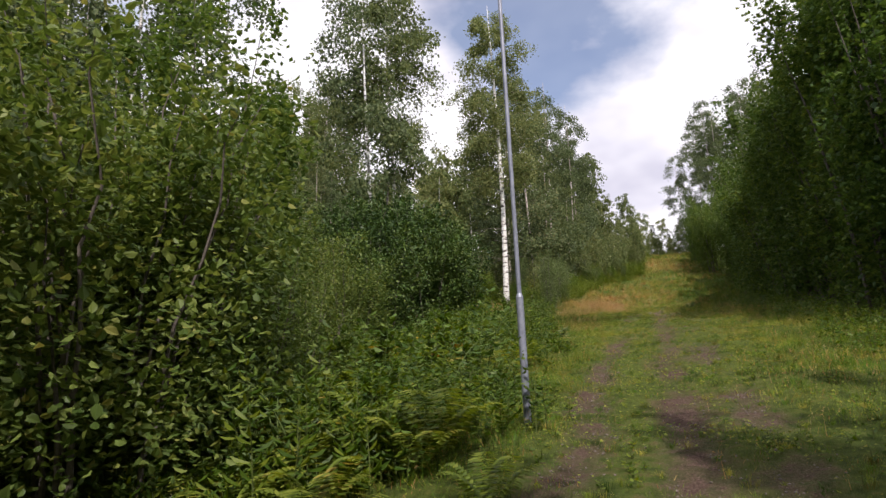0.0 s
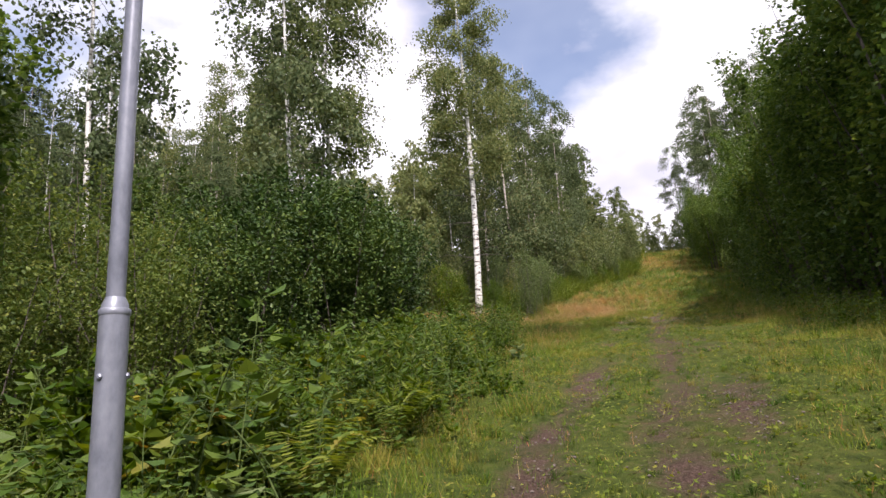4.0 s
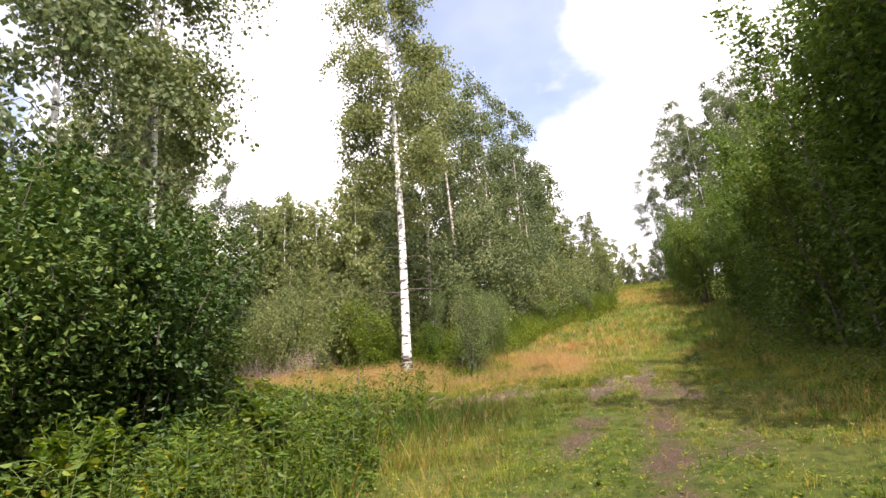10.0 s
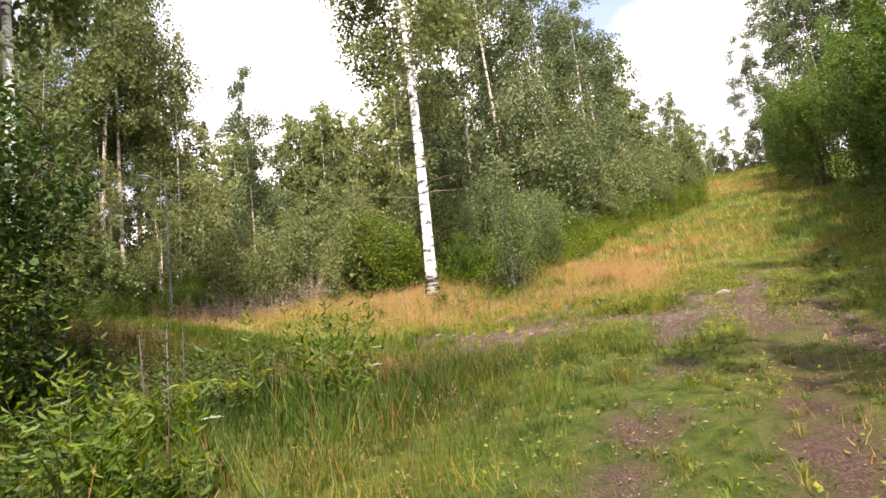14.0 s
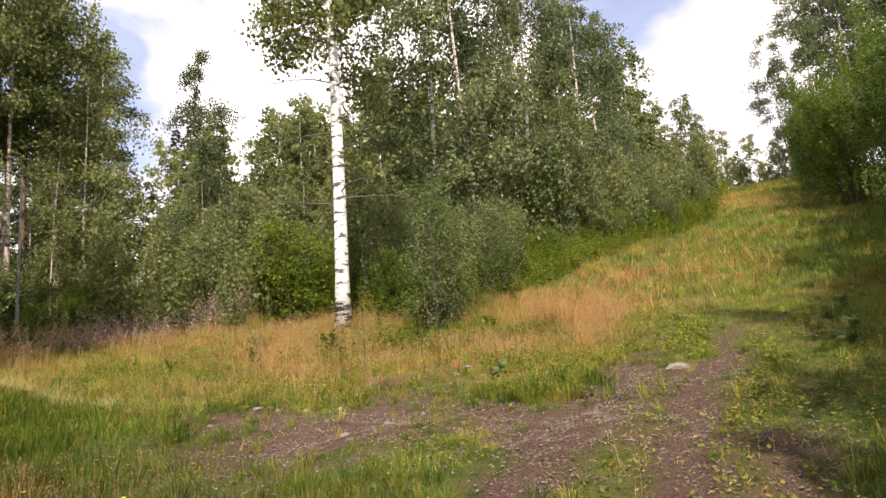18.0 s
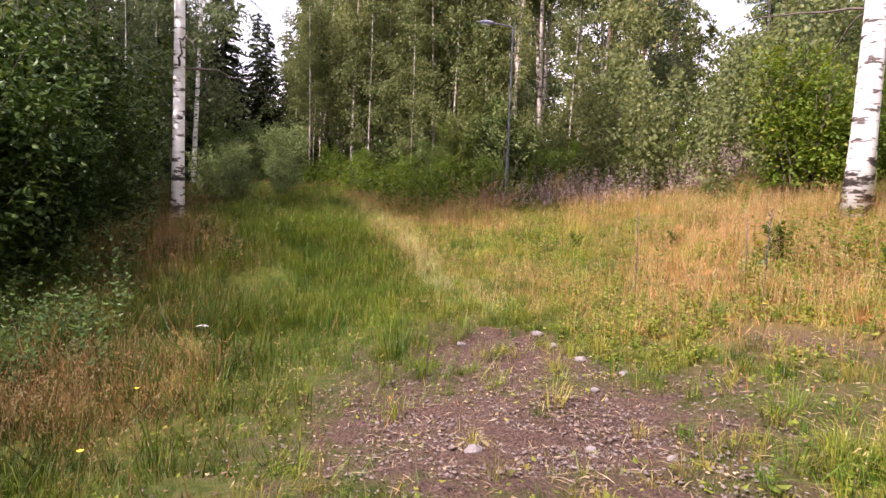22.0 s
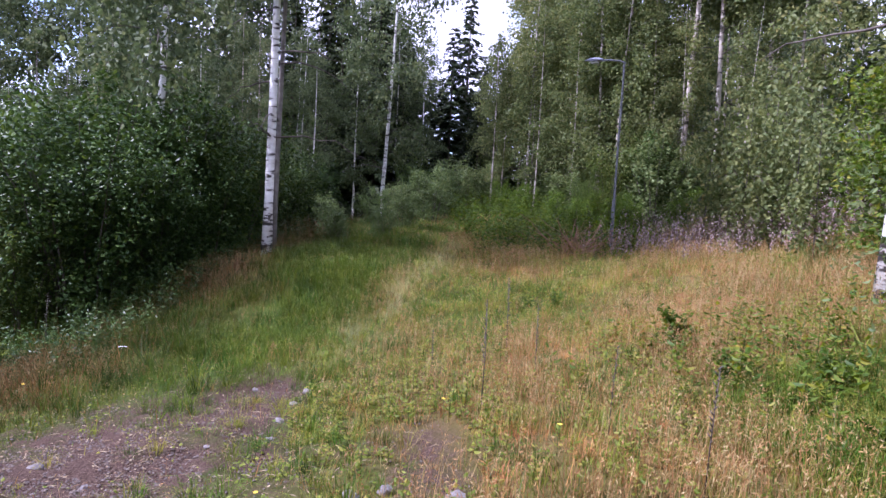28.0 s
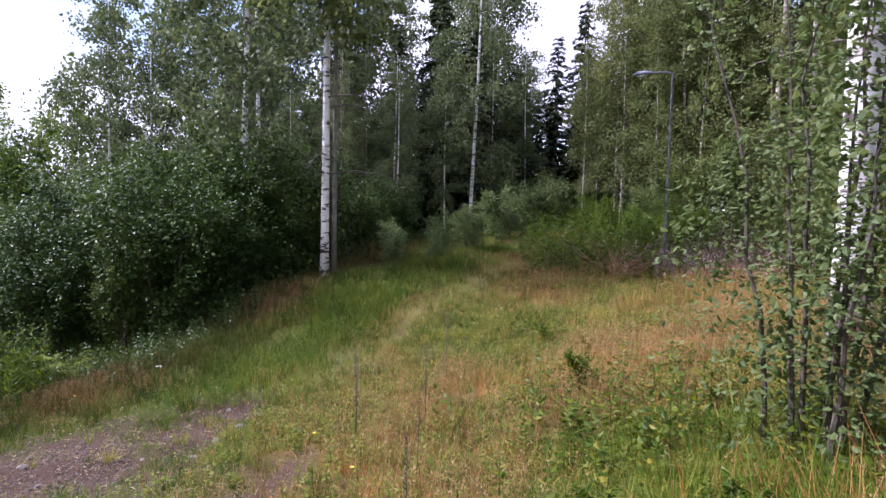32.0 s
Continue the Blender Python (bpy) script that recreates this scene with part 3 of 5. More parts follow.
def spruce_meshes(seed, height, spread, whorls=36, sprays=56):
    r = np.random.default_rng(seed)
    k = np.linspace(0, 1, 10)
    trunk = tube(np.stack([k * 0, k * 0, k * height - 0.3 * (1 - k)], 1), 0.012 * height * (1 - k) + 0.01, 9)
    c, d, s, ln = [], [], [], []
    for i in range(whorls):
        q = 0.06 + 0.93 * (i / whorls) ** 0.9
        reach = spread * (1 - q) ** 0.8 + 0.12
        for j in range(max(4, int(9 - 4 * q))):
            w = r.uniform(0, 6.283)
            out = np.array([math.cos(w), math.sin(w), 0.0])
            m = max(5, int(sprays * (0.3 + 0.7 * (1 - q))))
            t = r.uniform(0.08, 1, m)
            L = reach * r.uniform(0.75, 1.1)
            p = np.outer(t * L, out) + np.array([0, 0, 1.0]) * (q * height + (0.10 * t * L - 0.32 * L * t ** 1.6))[:, None]
            side = np.cross(out, [0, 0, 1.0])
            p = p + side * (r.uniform(-1, 1, m) * 0.22 * L * (1.1 - t))[:, None] + r.normal(size=(m, 3)) * 0.03
            c.append(p)
            d.append(out * 0.6 + side * r.uniform(-1, 1, m)[:, None] * 0.8 + np.array([0, 0, -0.35]) + r.normal(size=(m, 3)) * 0.2)
            s.append(around(r, m) * 0.5 + side)
            ln.append(r.uniform(0.22, 0.42, m) * (0.6 + 0.6 * (1 - q)))
    v, f = leaves(np.concatenate(c), np.concatenate(d), np.concatenate(s), np.concatenate(ln), 0.27, 0.05)
    return build("trunk", trunk[0], trunk[1:], SPRUCE_BARK, True), build("crown", v, [f], NEEDLE)


def pine_meshes(seed, height, spread, count):
    r = np.random.default_rng(seed)
    k = np.linspace(0, 1, 12)
    line = np.stack([np.sin(k * 2) * 0.2, np.sin(k * 3) * 0.15, k * height - 0.3 * (1 - k)], 1)
    trunk = tube(line, 0.011 * height * (1 - k) ** 0.7 + 0.015, 9)
    limbs, pts = [], []
    for i in range(26):
        q = 0.32 + 0.66 * i / 26
        w = r.uniform(0, 6.283)
        L = spread * math.sin(min(1, (1 - q) * 1.9 + 0.12) * 1.6) * r.uniform(0.6, 1.1)
        base = np.array([np.interp(q, k, line[:, j]) for j in range(3)])
        ln = limb_line(r, base, (math.cos(w), math.sin(w)), 0.4, L, 0.15)
        limbs.append(tube(ln, np.linspace(0.05, 0.008, 7), 5, False))
        m = count // 26
        t = r.uniform(0.4, 1, m)
        p = np.stack([np.interp(t, np.linspace(0, 1, 7), ln[:, j]) for j in range(3)], 1)
        pts.append(p + r.normal(size=(m, 3)) * np.array([0.24, 0.24, 0.14]) * (0.4 + 0.4 * L))
    pts = np.concatenate(pts)
    v, f = leaves(pts, around(r, len(pts)) + np.array([0, 0, 0.5]), around(r, len(pts)), r.uniform(0.16, 0.3, len(pts)), 0.22)
    return build("trunk", trunk[0], trunk[1:], PINE_BARK, True), leafy(merge(limbs), (v, f), PINE_BARK, NEEDLE)


# ---- the ground ----
def spaced(lo, hi, fine_lo, fine_hi, fine, grow):
    mid = np.arange(fine_lo, fine_hi, fine)
    up, x, s = [], mid[-1], fine
    while x < hi:
        s *= grow
        x += s
        up.append(x)
    down, x, s = [], mid[0], fine
    while x > lo:
        s *= grow
        x -= s
        down.append(x)
    return np.concatenate([down[::-1], mid, up])


def make_ground():
    xs, ys = spaced(-1500, 1500, -8, 19, 0.16, 1.09), spaced(-1500, 1500, -2, 46, 0.16, 1.09)
    X, Y = np.meshgrid(xs, ys, indexing="ij")
    Z = lie(X, Y)
    near = np.exp(-((X - 5) ** 2 + (Y - 20) ** 2) / 900)
    b = wear(X, Y)
    Z = Z + near * (rng.normal(size=Z.shape) * (0.012 + 0.012 * b))
    a = np.arange(len(xs) * len(ys)).reshape(len(xs), len(ys))
    f = np.stack([a[:-1, :-1], a[1:, :-1], a[1:, 1:], a[:-1, 1:]], -1).reshape(-1, 4)
    me = build("ground", np.stack([X, Y, Z], -1).reshape(-1, 3), [f], SOIL, True)
    for key, val in (("bare", b), ("ripe", straw(X, Y))):
        me.attributes.new(key, "FLOAT", "POINT").data.foreach_set("value", val.ravel().astype(np.float32))
    tagged(new("ground", me), "sloping trail ground of worn gravelly soil and mossy turf", "ground", kind="structure")


make_ground()


def on(x, y):
    return (x, y, float(lie(x, y)))


def stand(proto, spots, label=""):
    """Copies of a plant at (x, y, size) with random turns."""
    for x, y, size in spots:
        w = rng.uniform(0, 6.283)
        ob = copy_thing(proto, Matrix.Translation(on(x, y)) @ Matrix.Rotation(w, 4, "Z") @ Matrix.Scale(size, 4))
        if label:
            ob["label"] = label


# ---- the birch by the trail, and the trees whose stems show singly ----
def plant(name, place, meshes, names, label, category, group="", turn=0.0, size=1.0):
    ob = thing(name, on(*place), label, category, group, turn=turn, size=size)
    for me, n in zip(meshes, names):
        for one in me if isinstance(me, list) else (me,):
            part(n, one, ob)
    return ob


TREE = ("trunk", "crown")
BARE = ("trunk", "branch", "crown")
plant("birch_tree", (3.42, 34.34), birch_meshes(11, 19.5, 0.165, 0.34, 2.35, 40000, 0.13, (0.012, 0.0), 16, True), BARE, "tall white birch with black scars and bare lower limbs", "tree")
plant("birch_tree", (-2.05, 25.48), birch_meshes(12, 17.0, 0.088, 0.33, 2.1, 17000, 0.15, (0.004, 0.0), 5, True), BARE, "white birch with leaning dead twigs at the edge of dark bushes", "tree")
plant("birch_tree", (-2.55, 25.45), birch_meshes(13, 15.5, 0.055, 0.42, 2.0, 8000, 0.12, (0.006, 0.01), 3, True, GREY_BARK), BARE, "greyish birch stem growing close beside a white one", "tree")

slim = plant("birch_tree", (-7.7, 35.5), birch_meshes(21, 16.0, 0.078, 0.38, 1.7, 11000, 0.13, (0.02, 0.01), 4, False, STEM_BARK), TREE, "slim white-stemmed birch in the forest edge", "tree", "forest birches")
full = plant("birch_tree", (-2.7, 22.7), birch_meshes(22, 15.0, 0.085, 0.2, 2.3, 11000, 0.15, (0.0, 0.0), 2, False, None, SHADED_LEAF), TREE, "broad leafy birch with hanging twigs", "tree", "forest birches")
young = plant("birch_tree", (-9.7, 34.2), birch_meshes(23, 11.0, 0.045, 0.2, 1.4, 8000, 0.12, (0.01, 0.0), 3, False, STEM_BARK), TREE, "thin young birch crowded among others", "tree", "forest birches")
thick = plant("birch_tree", (6.2, 41.5), birch_meshes(24, 17.0, 0.075, 0.06, 2.3, 17000, 0.15, (0.0, 0.0), 2, False, STEM_BARK, SHADED_LEAF), TREE, "dense birch leafy almost to the ground", "tree", "forest birches")
remote = plant("birch_tree", (-2.0, 70.0), birch_meshes(25, 14.0, 0.06, 0.05, 2.4, 5000, 0.30, (0.0, 0.0), 1), TREE, "distant leafy birch on the slope", "tree", "distant birches", size=0.8)
spruce = plant("spruce_tree", (-25.9, 28.7), spruce_meshes(31, 13.0, 2.4), TREE, "dark pointed spruce above the birches", "tree", "spruces")
pine = plant("pine_tree", (-17, 52), pine_meshes(33, 16, 2.4, 5200), TREE, "tall pine with reddish upper stem", "tree", "pines")
CROWN = ("stem", "crown")
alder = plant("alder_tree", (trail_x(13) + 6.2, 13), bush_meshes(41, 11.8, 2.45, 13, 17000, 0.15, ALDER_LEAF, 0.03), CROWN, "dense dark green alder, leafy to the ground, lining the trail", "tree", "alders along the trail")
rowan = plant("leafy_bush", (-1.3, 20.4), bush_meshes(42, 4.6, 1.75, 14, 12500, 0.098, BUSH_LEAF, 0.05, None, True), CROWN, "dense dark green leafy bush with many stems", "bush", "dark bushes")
light = plant("birch_bush", (-3.6, 14.0), bush_meshes(43, 4.2, 1.5, 14, 11500, 0.068, THICKET_LEAF, 0.06, None, True), CROWN, "bushy young birch thicket with green leaves", "bush", "birch thicket")
sprout = plant("leafy_bush", (1.75, 35.65), bush_meshes(46, 3.6, 1.15, 12, 6500, 0.085, SPROUT_LEAF, 0.04, None, True), CROWN, "bright green leafy bush beside the white birch", "bush", "bright bushes", size=0.9)
sallow = plant("willow_bush", (5.75, 33.5), bush_meshes(44, 4.2, 1.0, 10, 6000, 0.06, SALLOW_LEAF, 0.08, None, True), CROWN, "slender grey-green willow sapling beside the birch", "bush", "willow bushes")

osier = plant("willow_bush", (-6.8, 34.6), bush_meshes(45, 4.0, 1.4, 10, 3000, 0.15, SALLOW_LEAF, 0.06), CROWN, "grey-green willow bush at the wood's edge", "bush", "willow bushes", size=0.7)

# the wood's edge and what stands behind it
stand(slim, [(-9.4, 37.7, 1.0), (-8.6, 37.2, 0.95), (-11.0, 36.4, 0.64), (-8.2, 39.6, 0.9), (-13.0, 34.8, 0.62), (-11.2, 31.4, 0.58), (-7.5, 36.4, 0.95), (-6.7, 37.4, 0.9), (-9.2, 33.5, 0.62), (-14.5, 31.3, 0.58), (-14.2, 33.9, 0.62), (-14.5, 38, 0.62), (-12.2, 30.2, 0.42), (-16.2, 32.6, 0.6)])
stand(young, [(-6.2, 37.8, 1.0), (-12.4, 33.0, 1.0), (-13.2, 31.8, 0.9), (-14.8, 33.4, 0.9), (-8.4, 33.8, 0.8), (-17, 36.5, 1.1), (-15.5, 32.2, 1.0), (-18.2, 32.2, 1.0), (7.8, 44.8, 1.0), (9.8, 46.4, 0.9)])
stand(young, [(-10.2, 31.6, 0.62), (-9.0, 32.6, 0.55), (-12.0, 31.6, 0.7), (-13.2, 30.6, 0.58), (-10.4, 33.6, 0.75), (-8.2, 34.8, 0.62), (-7.4, 35.4, 0.55), (-15.0, 30.4, 0.6), (-11.8, 34.4, 0.8), (-6.2, 36.6, 0.55), (-9.6, 35.2, 0.7), (-13.6, 33.0, 0.8)], "low leafy birch between thin stems")
stand(full, [(-7.35, 19.95, 1.0), (-10.6, 12.0, 0.95), (-6.0, 16.4, 0.34), (-7.6, 17.4, 0.36), (-9.8, 20.9, 0.4), (-12.2, 17.4, 0.95), (-10.4, 15.6, 0.8), (-10.8, 26.4, 0.78), (-15.5, 19.0, 0.95), (-7.6, 13.4, 0.82), (-9.6, 17.4, 0.62), (-18.6, 23.6, 0.9), (-15.2, 24.8, 0.75), (-14.0, 26.3, 0.5), (-17.0, 27.2, 0.48), (-20.5, 26.6, 0.6), (-10.4, 23.6, 0.46), (-13.5, 14.5, 0.9), (-18.5, 25.8, 0.52), (-12.8, 22.6, 0.5), (-5.6, 22.4, 0.36), (-8.2, 24.6, 0.36), (-11.0, 25.4, 0.42)])
stand(thick, [(8.2, 45.4, 1.0), (10.8, 49.5, 0.92), (4.6, 42.4, 1.08), (12.4, 54.0, 0.85), (9.2, 52.5, 0.95), (6.5, 48.5, 1.02), (13.6, 58.0, 0.8), (-4.4, 20.5, 0.33), (-5.6, 18.8, 0.33), (-3.6, 18.6, 0.29), (-6.4, 23.6, 0.34), (-15.8, 41.5, 0.62), (-13.2, 43.5, 0.62), (-18.5, 39, 0.64), (-19.5, 34.5, 0.62), (-20.5, 33.8, 0.6), (-17.6, 34.2, 0.6), (-22.5, 24, 0.9), (-21, 21, 0.95),
              (28.6, 60.5, 1.0), (30.6, 59.0, 1.05), (32.6, 57.5, 1.1), (35.0, 55.5, 1.1), (28.0, 63.4, 0.9), (29.8, 56.4, 0.95), (32.1, 54.0, 1.0), (28.2, 58.0, 0.85), (34.6, 60.0, 1.1), (27.4, 66.5, 0.75), (30.2, 63.5, 1.0),
              (-11.2, 13.9, 0.72), (-12.9, 16.0, 0.72), (-11.2, 17.8, 0.7), (-14.5, 18.2, 0.8), (-14.0, 11.5, 0.95), (-16.5, 14.0, 1.0), (-11.6, 9.6, 0.9), (-18.5, 17.5, 1.0), (-16.8, 20.4, 0.9), (-8.8, 18.6, 0.38), (-10.5, 21.5, 0.45), (-12.0, 18.5, 0.45), (-13.4, 21.0, 0.5)])
stand(remote, [(15.4, 63, 0.95), (17.2, 68, 0.9), (19.0, 73.5, 0.85), (20.8, 79, 0.8), (10.5, 59, 1.1), (13.2, 66, 1.05), (16, 74, 1.0), (8, 63, 1.1), (18.5, 81, 0.9), (23.0, 85, 0.7), (12, 72, 1.0)])
stand(thick, [(-9.5, 43.0, 0.75), (-12.0, 46.0, 0.66), (-7.0, 46.5, 0.72), (-17.5, 44.0, 0.64), (-21.0, 41.0, 0.64), (-12.6, 38.6, 0.7)], "dense birch deep in the wood")
stand(spruce, [(-19.4, 27.2, 0.5), (-21.2, 29.0, 0.5), (-18.6, 29.6, 0.42), (-22.4, 30.8, 0.55), (-23.5, 27.4, 0.55), (-22.5, 33.2, 0.8), (-26.5, 25.2, 0.85), (-20.6, 26.0, 0.65), (-28, 34, 1.0), (-22.2, 71.5, 1.22), (-23.2, 70.4, 1.1), (-27, 37, 1.1), (34, 96, 0.9), (37, 97, 0.8), (40, 95, 0.8), (31, 99, 0.7), (-30, 24, 0.85), (-24, 41, 0.9), (27.0, 92, 0.62), (29.2, 93, 0.55), (-17.0, 29.6, 0.5), (-21.0, 29.9, 0.62), (-20.2, 31.2, 0.55), (-15.4, 26.4, 0.5), (-17.4, 26.2, 0.62), (-19.0, 28.2, 0.68), (-13.6, 25.6, 0.72), (-16.0, 23.6, 0.85), (-18.4, 22.4, 0.95), (-14.4, 22.0, 0.75), (-20.5, 24.6, 0.75), (-13.0, 23.8, 0.5)])
stand(pine, [(-20, 50, 0.9), (-24, 57, 0.9), (-28, 46, 0.9)])
stand(remote, [(-14.6 + 1.35 * i + 0.5 * math.sin(5.1 * i), 59 + 1.6 * math.sin(2.3 * i), 0.94 + 0.09 * math.sin(3.7 * i)) for i in range(12)])
stand(remote, [(19.3, 62.0, 0.66), (17.4, 62.6, 0.66), (21.0, 66.5, 0.62), (15.6, 62.0, 1.1), (23.0, 72, 0.62), (25.0, 74, 0.7), (27.2, 73, 0.6), (29.5, 74, 0.55)])
stand(remote, [(22.0 + 1.2 * i, 70.5 + 0.8 * math.sin(2.9 * i), 0.3 + 0.08 * math.sin(4.3 * i)) for i in range(10)], "low leafy thicket behind the crest")
for x, y in [(rng.uniform(-14, 6), rng.uniform(54, 80)) for _ in range(26)] + [(rng.uniform(-36, -20), rng.uniform(37, 70)) for _ in range(16)] + [(rng.uniform(-36, -24), rng.uniform(4, 22)) for _ in range(9)] + [(x + rng.uniform(-1, 1), 90 + 0.1 * abs(x) + rng.uniform(-3, 6)) for x in np.arange(-30, 56, 4.0)]:
    stand(remote, [(x, y, (rng.uniform(0.95, 1.2) * (0.85 if x < -1 else 1) if y < 82 else rng.uniform(0.55, 0.8)) if x > -20 else rng.uniform(0.9, 1.2))])

for _ in range(30):
    stand(remote, [(rng.uniform(-16, 2), rng.uniform(45, 58), rng.uniform(0.36, 0.52))])

for _ in range(34):
    x, y = rng.uniform(-22, -7.5), rng.uniform(31.5, 43)
    if y - 31 > -0.45 * (x + 7):
        stand(light if rng.uniform() < 0.6 else rowan, [(x, y, rng.uniform(0.35, 0.7))], "leafy bush under the birches")
stand(rowan, [(x, 26.6 + 0.22 * (-x - 9) + rng.uniform(-0.8, 0.8), rng.uniform(0.35, 0.55)) for x in np.arange(-20, -11, 1.5)], "dark leafy bush at the wood's edge")

sapling = plant("birch_sapling", (0.6, 36.4), birch_meshes(26, 3.6, 0.016, 0.06, 0.6, 1300, 0.12, (0.03, 0.02), 0, False, TWIG), TREE, "thin young birch sapling in tall herbs", "tree", "birch saplings")
for _ in range(95):
    y = rng.uniform(36.5, 66)
    x = trail_x(y) - np.interp(y, [37, 42, 46, 47.5, 50, 80], [7.6, 7.4, 6.6, 4.2, 2.2, 2.0]) - 6.5 * rng.uniform(0, 1) ** 1.5
    stand(sapling, [(x, y, rng.uniform(0.45, 1.35))])
for _ in range(30):
    stand(sapling, [(rng.uniform(-9, 1.5), rng.uniform(34.5, 40), rng.uniform(0.5, 1.2))])

# trees that line the trail on its other side, leafy to the ground
row = [(-4.5, 0.85), (-2, 0.95), (9.9, 0.8), (15.3, 1.0), (17.6, 0.92), (20, 1.0), (22.3, 0.95), (24.6, 0.97), (27, 0.92), (29.4, 0.88), (31.8, 0.85), (34.4, 0.82), (37, 0.78), (39.8, 0.74), (42.6, 0.7), (45.6, 0.64), (48.8, 0.6), (52, 0.6), (56, 0.55), (60, 0.5), (65, 0.5), (70, 0.45)]
stand(alder, [(trail_x(y) + 6.1 + rng.uniform(-0.35, 0.35) - 2.5 * float(step((y - 44) / 2)), y, s) for y, s in row])
stand(alder, [(trail_x(y) + 9.8 + rng.uniform(-0.8, 0.8), y, s) for y, s in ((24, 1.05), (32, 0.9), (38, 0.8), (45, 0.7))])

stand(alder, [(trail_x(y) + 8.0, y, s) for y, s in ((12.8, 1.42), (15, 1.42), (17.4, 1.35), (19.8, 1.28), (22.2, 1.2))], "tall broad alder above the trailside row")

# trees added behind and beside the trail's start, mostly unseen, to shade it
stand(alder, [(-8.5, 4.8, 1.1), (-9.0, 0.2, 1.1), (-11.5, 3.2, 1.1), (-9.6, 8.0, 1.1), (-1.6, -12.0, 1.2), (2.6, -5.8, 1.35), (5.0, -4.6, 1.2), (0.7, -6.2, 1.12), (7.2, -4.0, 1.3), (-11.8, 9.6, 1.0)], "tall dense alder added beside the trail for shade")
stand(remote, [(-2.5, -10, 1.1), (3.0, -11.5, 1.1), (5.5, -9.5, 1.1), (8.0, -8.0, 1.0), (-12, -3, 1.1), (-14, 3, 1.1)])

# the wood goes on behind the alders
stand(remote, [(trail_x(y) + 13.5 + rng.uniform(0, 9), y, rng.uniform(0.6, 0.8)) for y in np.arange(-8, 46, 2.2)])

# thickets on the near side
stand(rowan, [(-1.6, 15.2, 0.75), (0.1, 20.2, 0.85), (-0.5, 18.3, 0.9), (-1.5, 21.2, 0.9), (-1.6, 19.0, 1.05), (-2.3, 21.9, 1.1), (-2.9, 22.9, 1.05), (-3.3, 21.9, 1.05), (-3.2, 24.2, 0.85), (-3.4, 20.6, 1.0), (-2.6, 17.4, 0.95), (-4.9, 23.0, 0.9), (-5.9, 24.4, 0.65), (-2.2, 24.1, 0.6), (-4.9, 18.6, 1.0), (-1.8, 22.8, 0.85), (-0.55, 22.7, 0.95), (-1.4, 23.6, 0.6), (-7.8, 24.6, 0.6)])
stand(alder, [(-4.0, 9.6, 0.72)], "tall dark alder standing in the trailside thicket")
stand(light, [(-2.1, 6.7, 0.55), (-1.85, 7.7, 0.5), (0.15, 22.0, 0.6), (-2.1, 12.6, 0.72), (-2.7, 10.6, 0.68), (-2.7, 4.6, 1.1), (-2.9, 6.6, 1.1), (-4.6, 2.3, 1.1), (-4.2, 11.6, 1.0), (-3.2, 16.2, 0.9), (-5.4, 14.2, 1.1), (-3.9, 9.2, 0.95), (-3.1, 6.9, 1.05), (-2.8, 4.9, 1.15), (-4.9, 3.4, 1.15), (-5.6, 7.6, 1.2), (-6.2, 11.0, 1.15), (-5.5, 4.6, 1.25), (-7.2, 15.5, 1.1), (-4.1, 0.8, 1.2)])
stand(sprout, [(1.1, 36.4, 0.85), (0.4, 37.2, 0.7), (2.6, 36.2, 0.75), (4.3, 35.9, 0.6), (6.9, 36.6, 0.5), (7.6, 38.6, 0.5), (8.6, 41.2, 0.55), (-4.9, 34.7, 0.45), (-6.2, 33.7, 0.4), (-7.2, 33.0, 0.4), (-2.2, 37.6, 0.5), (-3.6, 36.6, 0.45), (-5.6, 33.6, 0.4), (-8.0, 32.0, 0.42), (-4.4, 35.4, 0.5), (-5.2, 36.4, 0.55), (-3.0, 38.6, 0.55), (-6.6, 32.4, 0.36), (-9.4, 31.2, 0.45), (-10.8, 30.6, 0.45)], "bright green leafy sapling in tall grass")
stand(sprout, [(trail_x(y) - (3.0 if y > 46 else 7.0) - rng.uniform(0, 3.5), y, rng.uniform(0.35, 0.8)) for y in np.arange(40, 76, 2.6)], "light green birch sapling on the slope")
stand(sallow, [(trail_x(y) - 2.6 - rng.uniform(0, 1.6), y, rng.uniform(0.42, 0.66)) for y in np.arange(48.5, 66, 1.25)], "dense grey-green willow bush beside the trail's upper part")
stand(sprout, [(trail_x(y) - rng.uniform(2.8, 5.0) - 3.2 * float(step((47.5 - y) / 0.6)), y, rng.uniform(0.3, 0.55)) for y in np.arange(43, 62, 0.9)], "light green birch bush on the slope")
stand(sallow, [(5.9, 34.9, 0.8), (6.9, 36.4, 0.8), (7.4, 38.4, 0.7), (4.6, 37.2, 0.8)])
stand(osier, [(11.3, 46.4, 0.75), (14.0, 53, 0.7), (17.0, 61, 0.7), (2.8, 38.4, 0.6), (0.5, 39.4, 0.6), (-1.8, 38.6, 0.5), (-3.5, 40.2, 0.6), (-5.0, 43.0, 0.7), (-1.0, 42.5, 0.8), (1.8, 43.5, 0.8)])
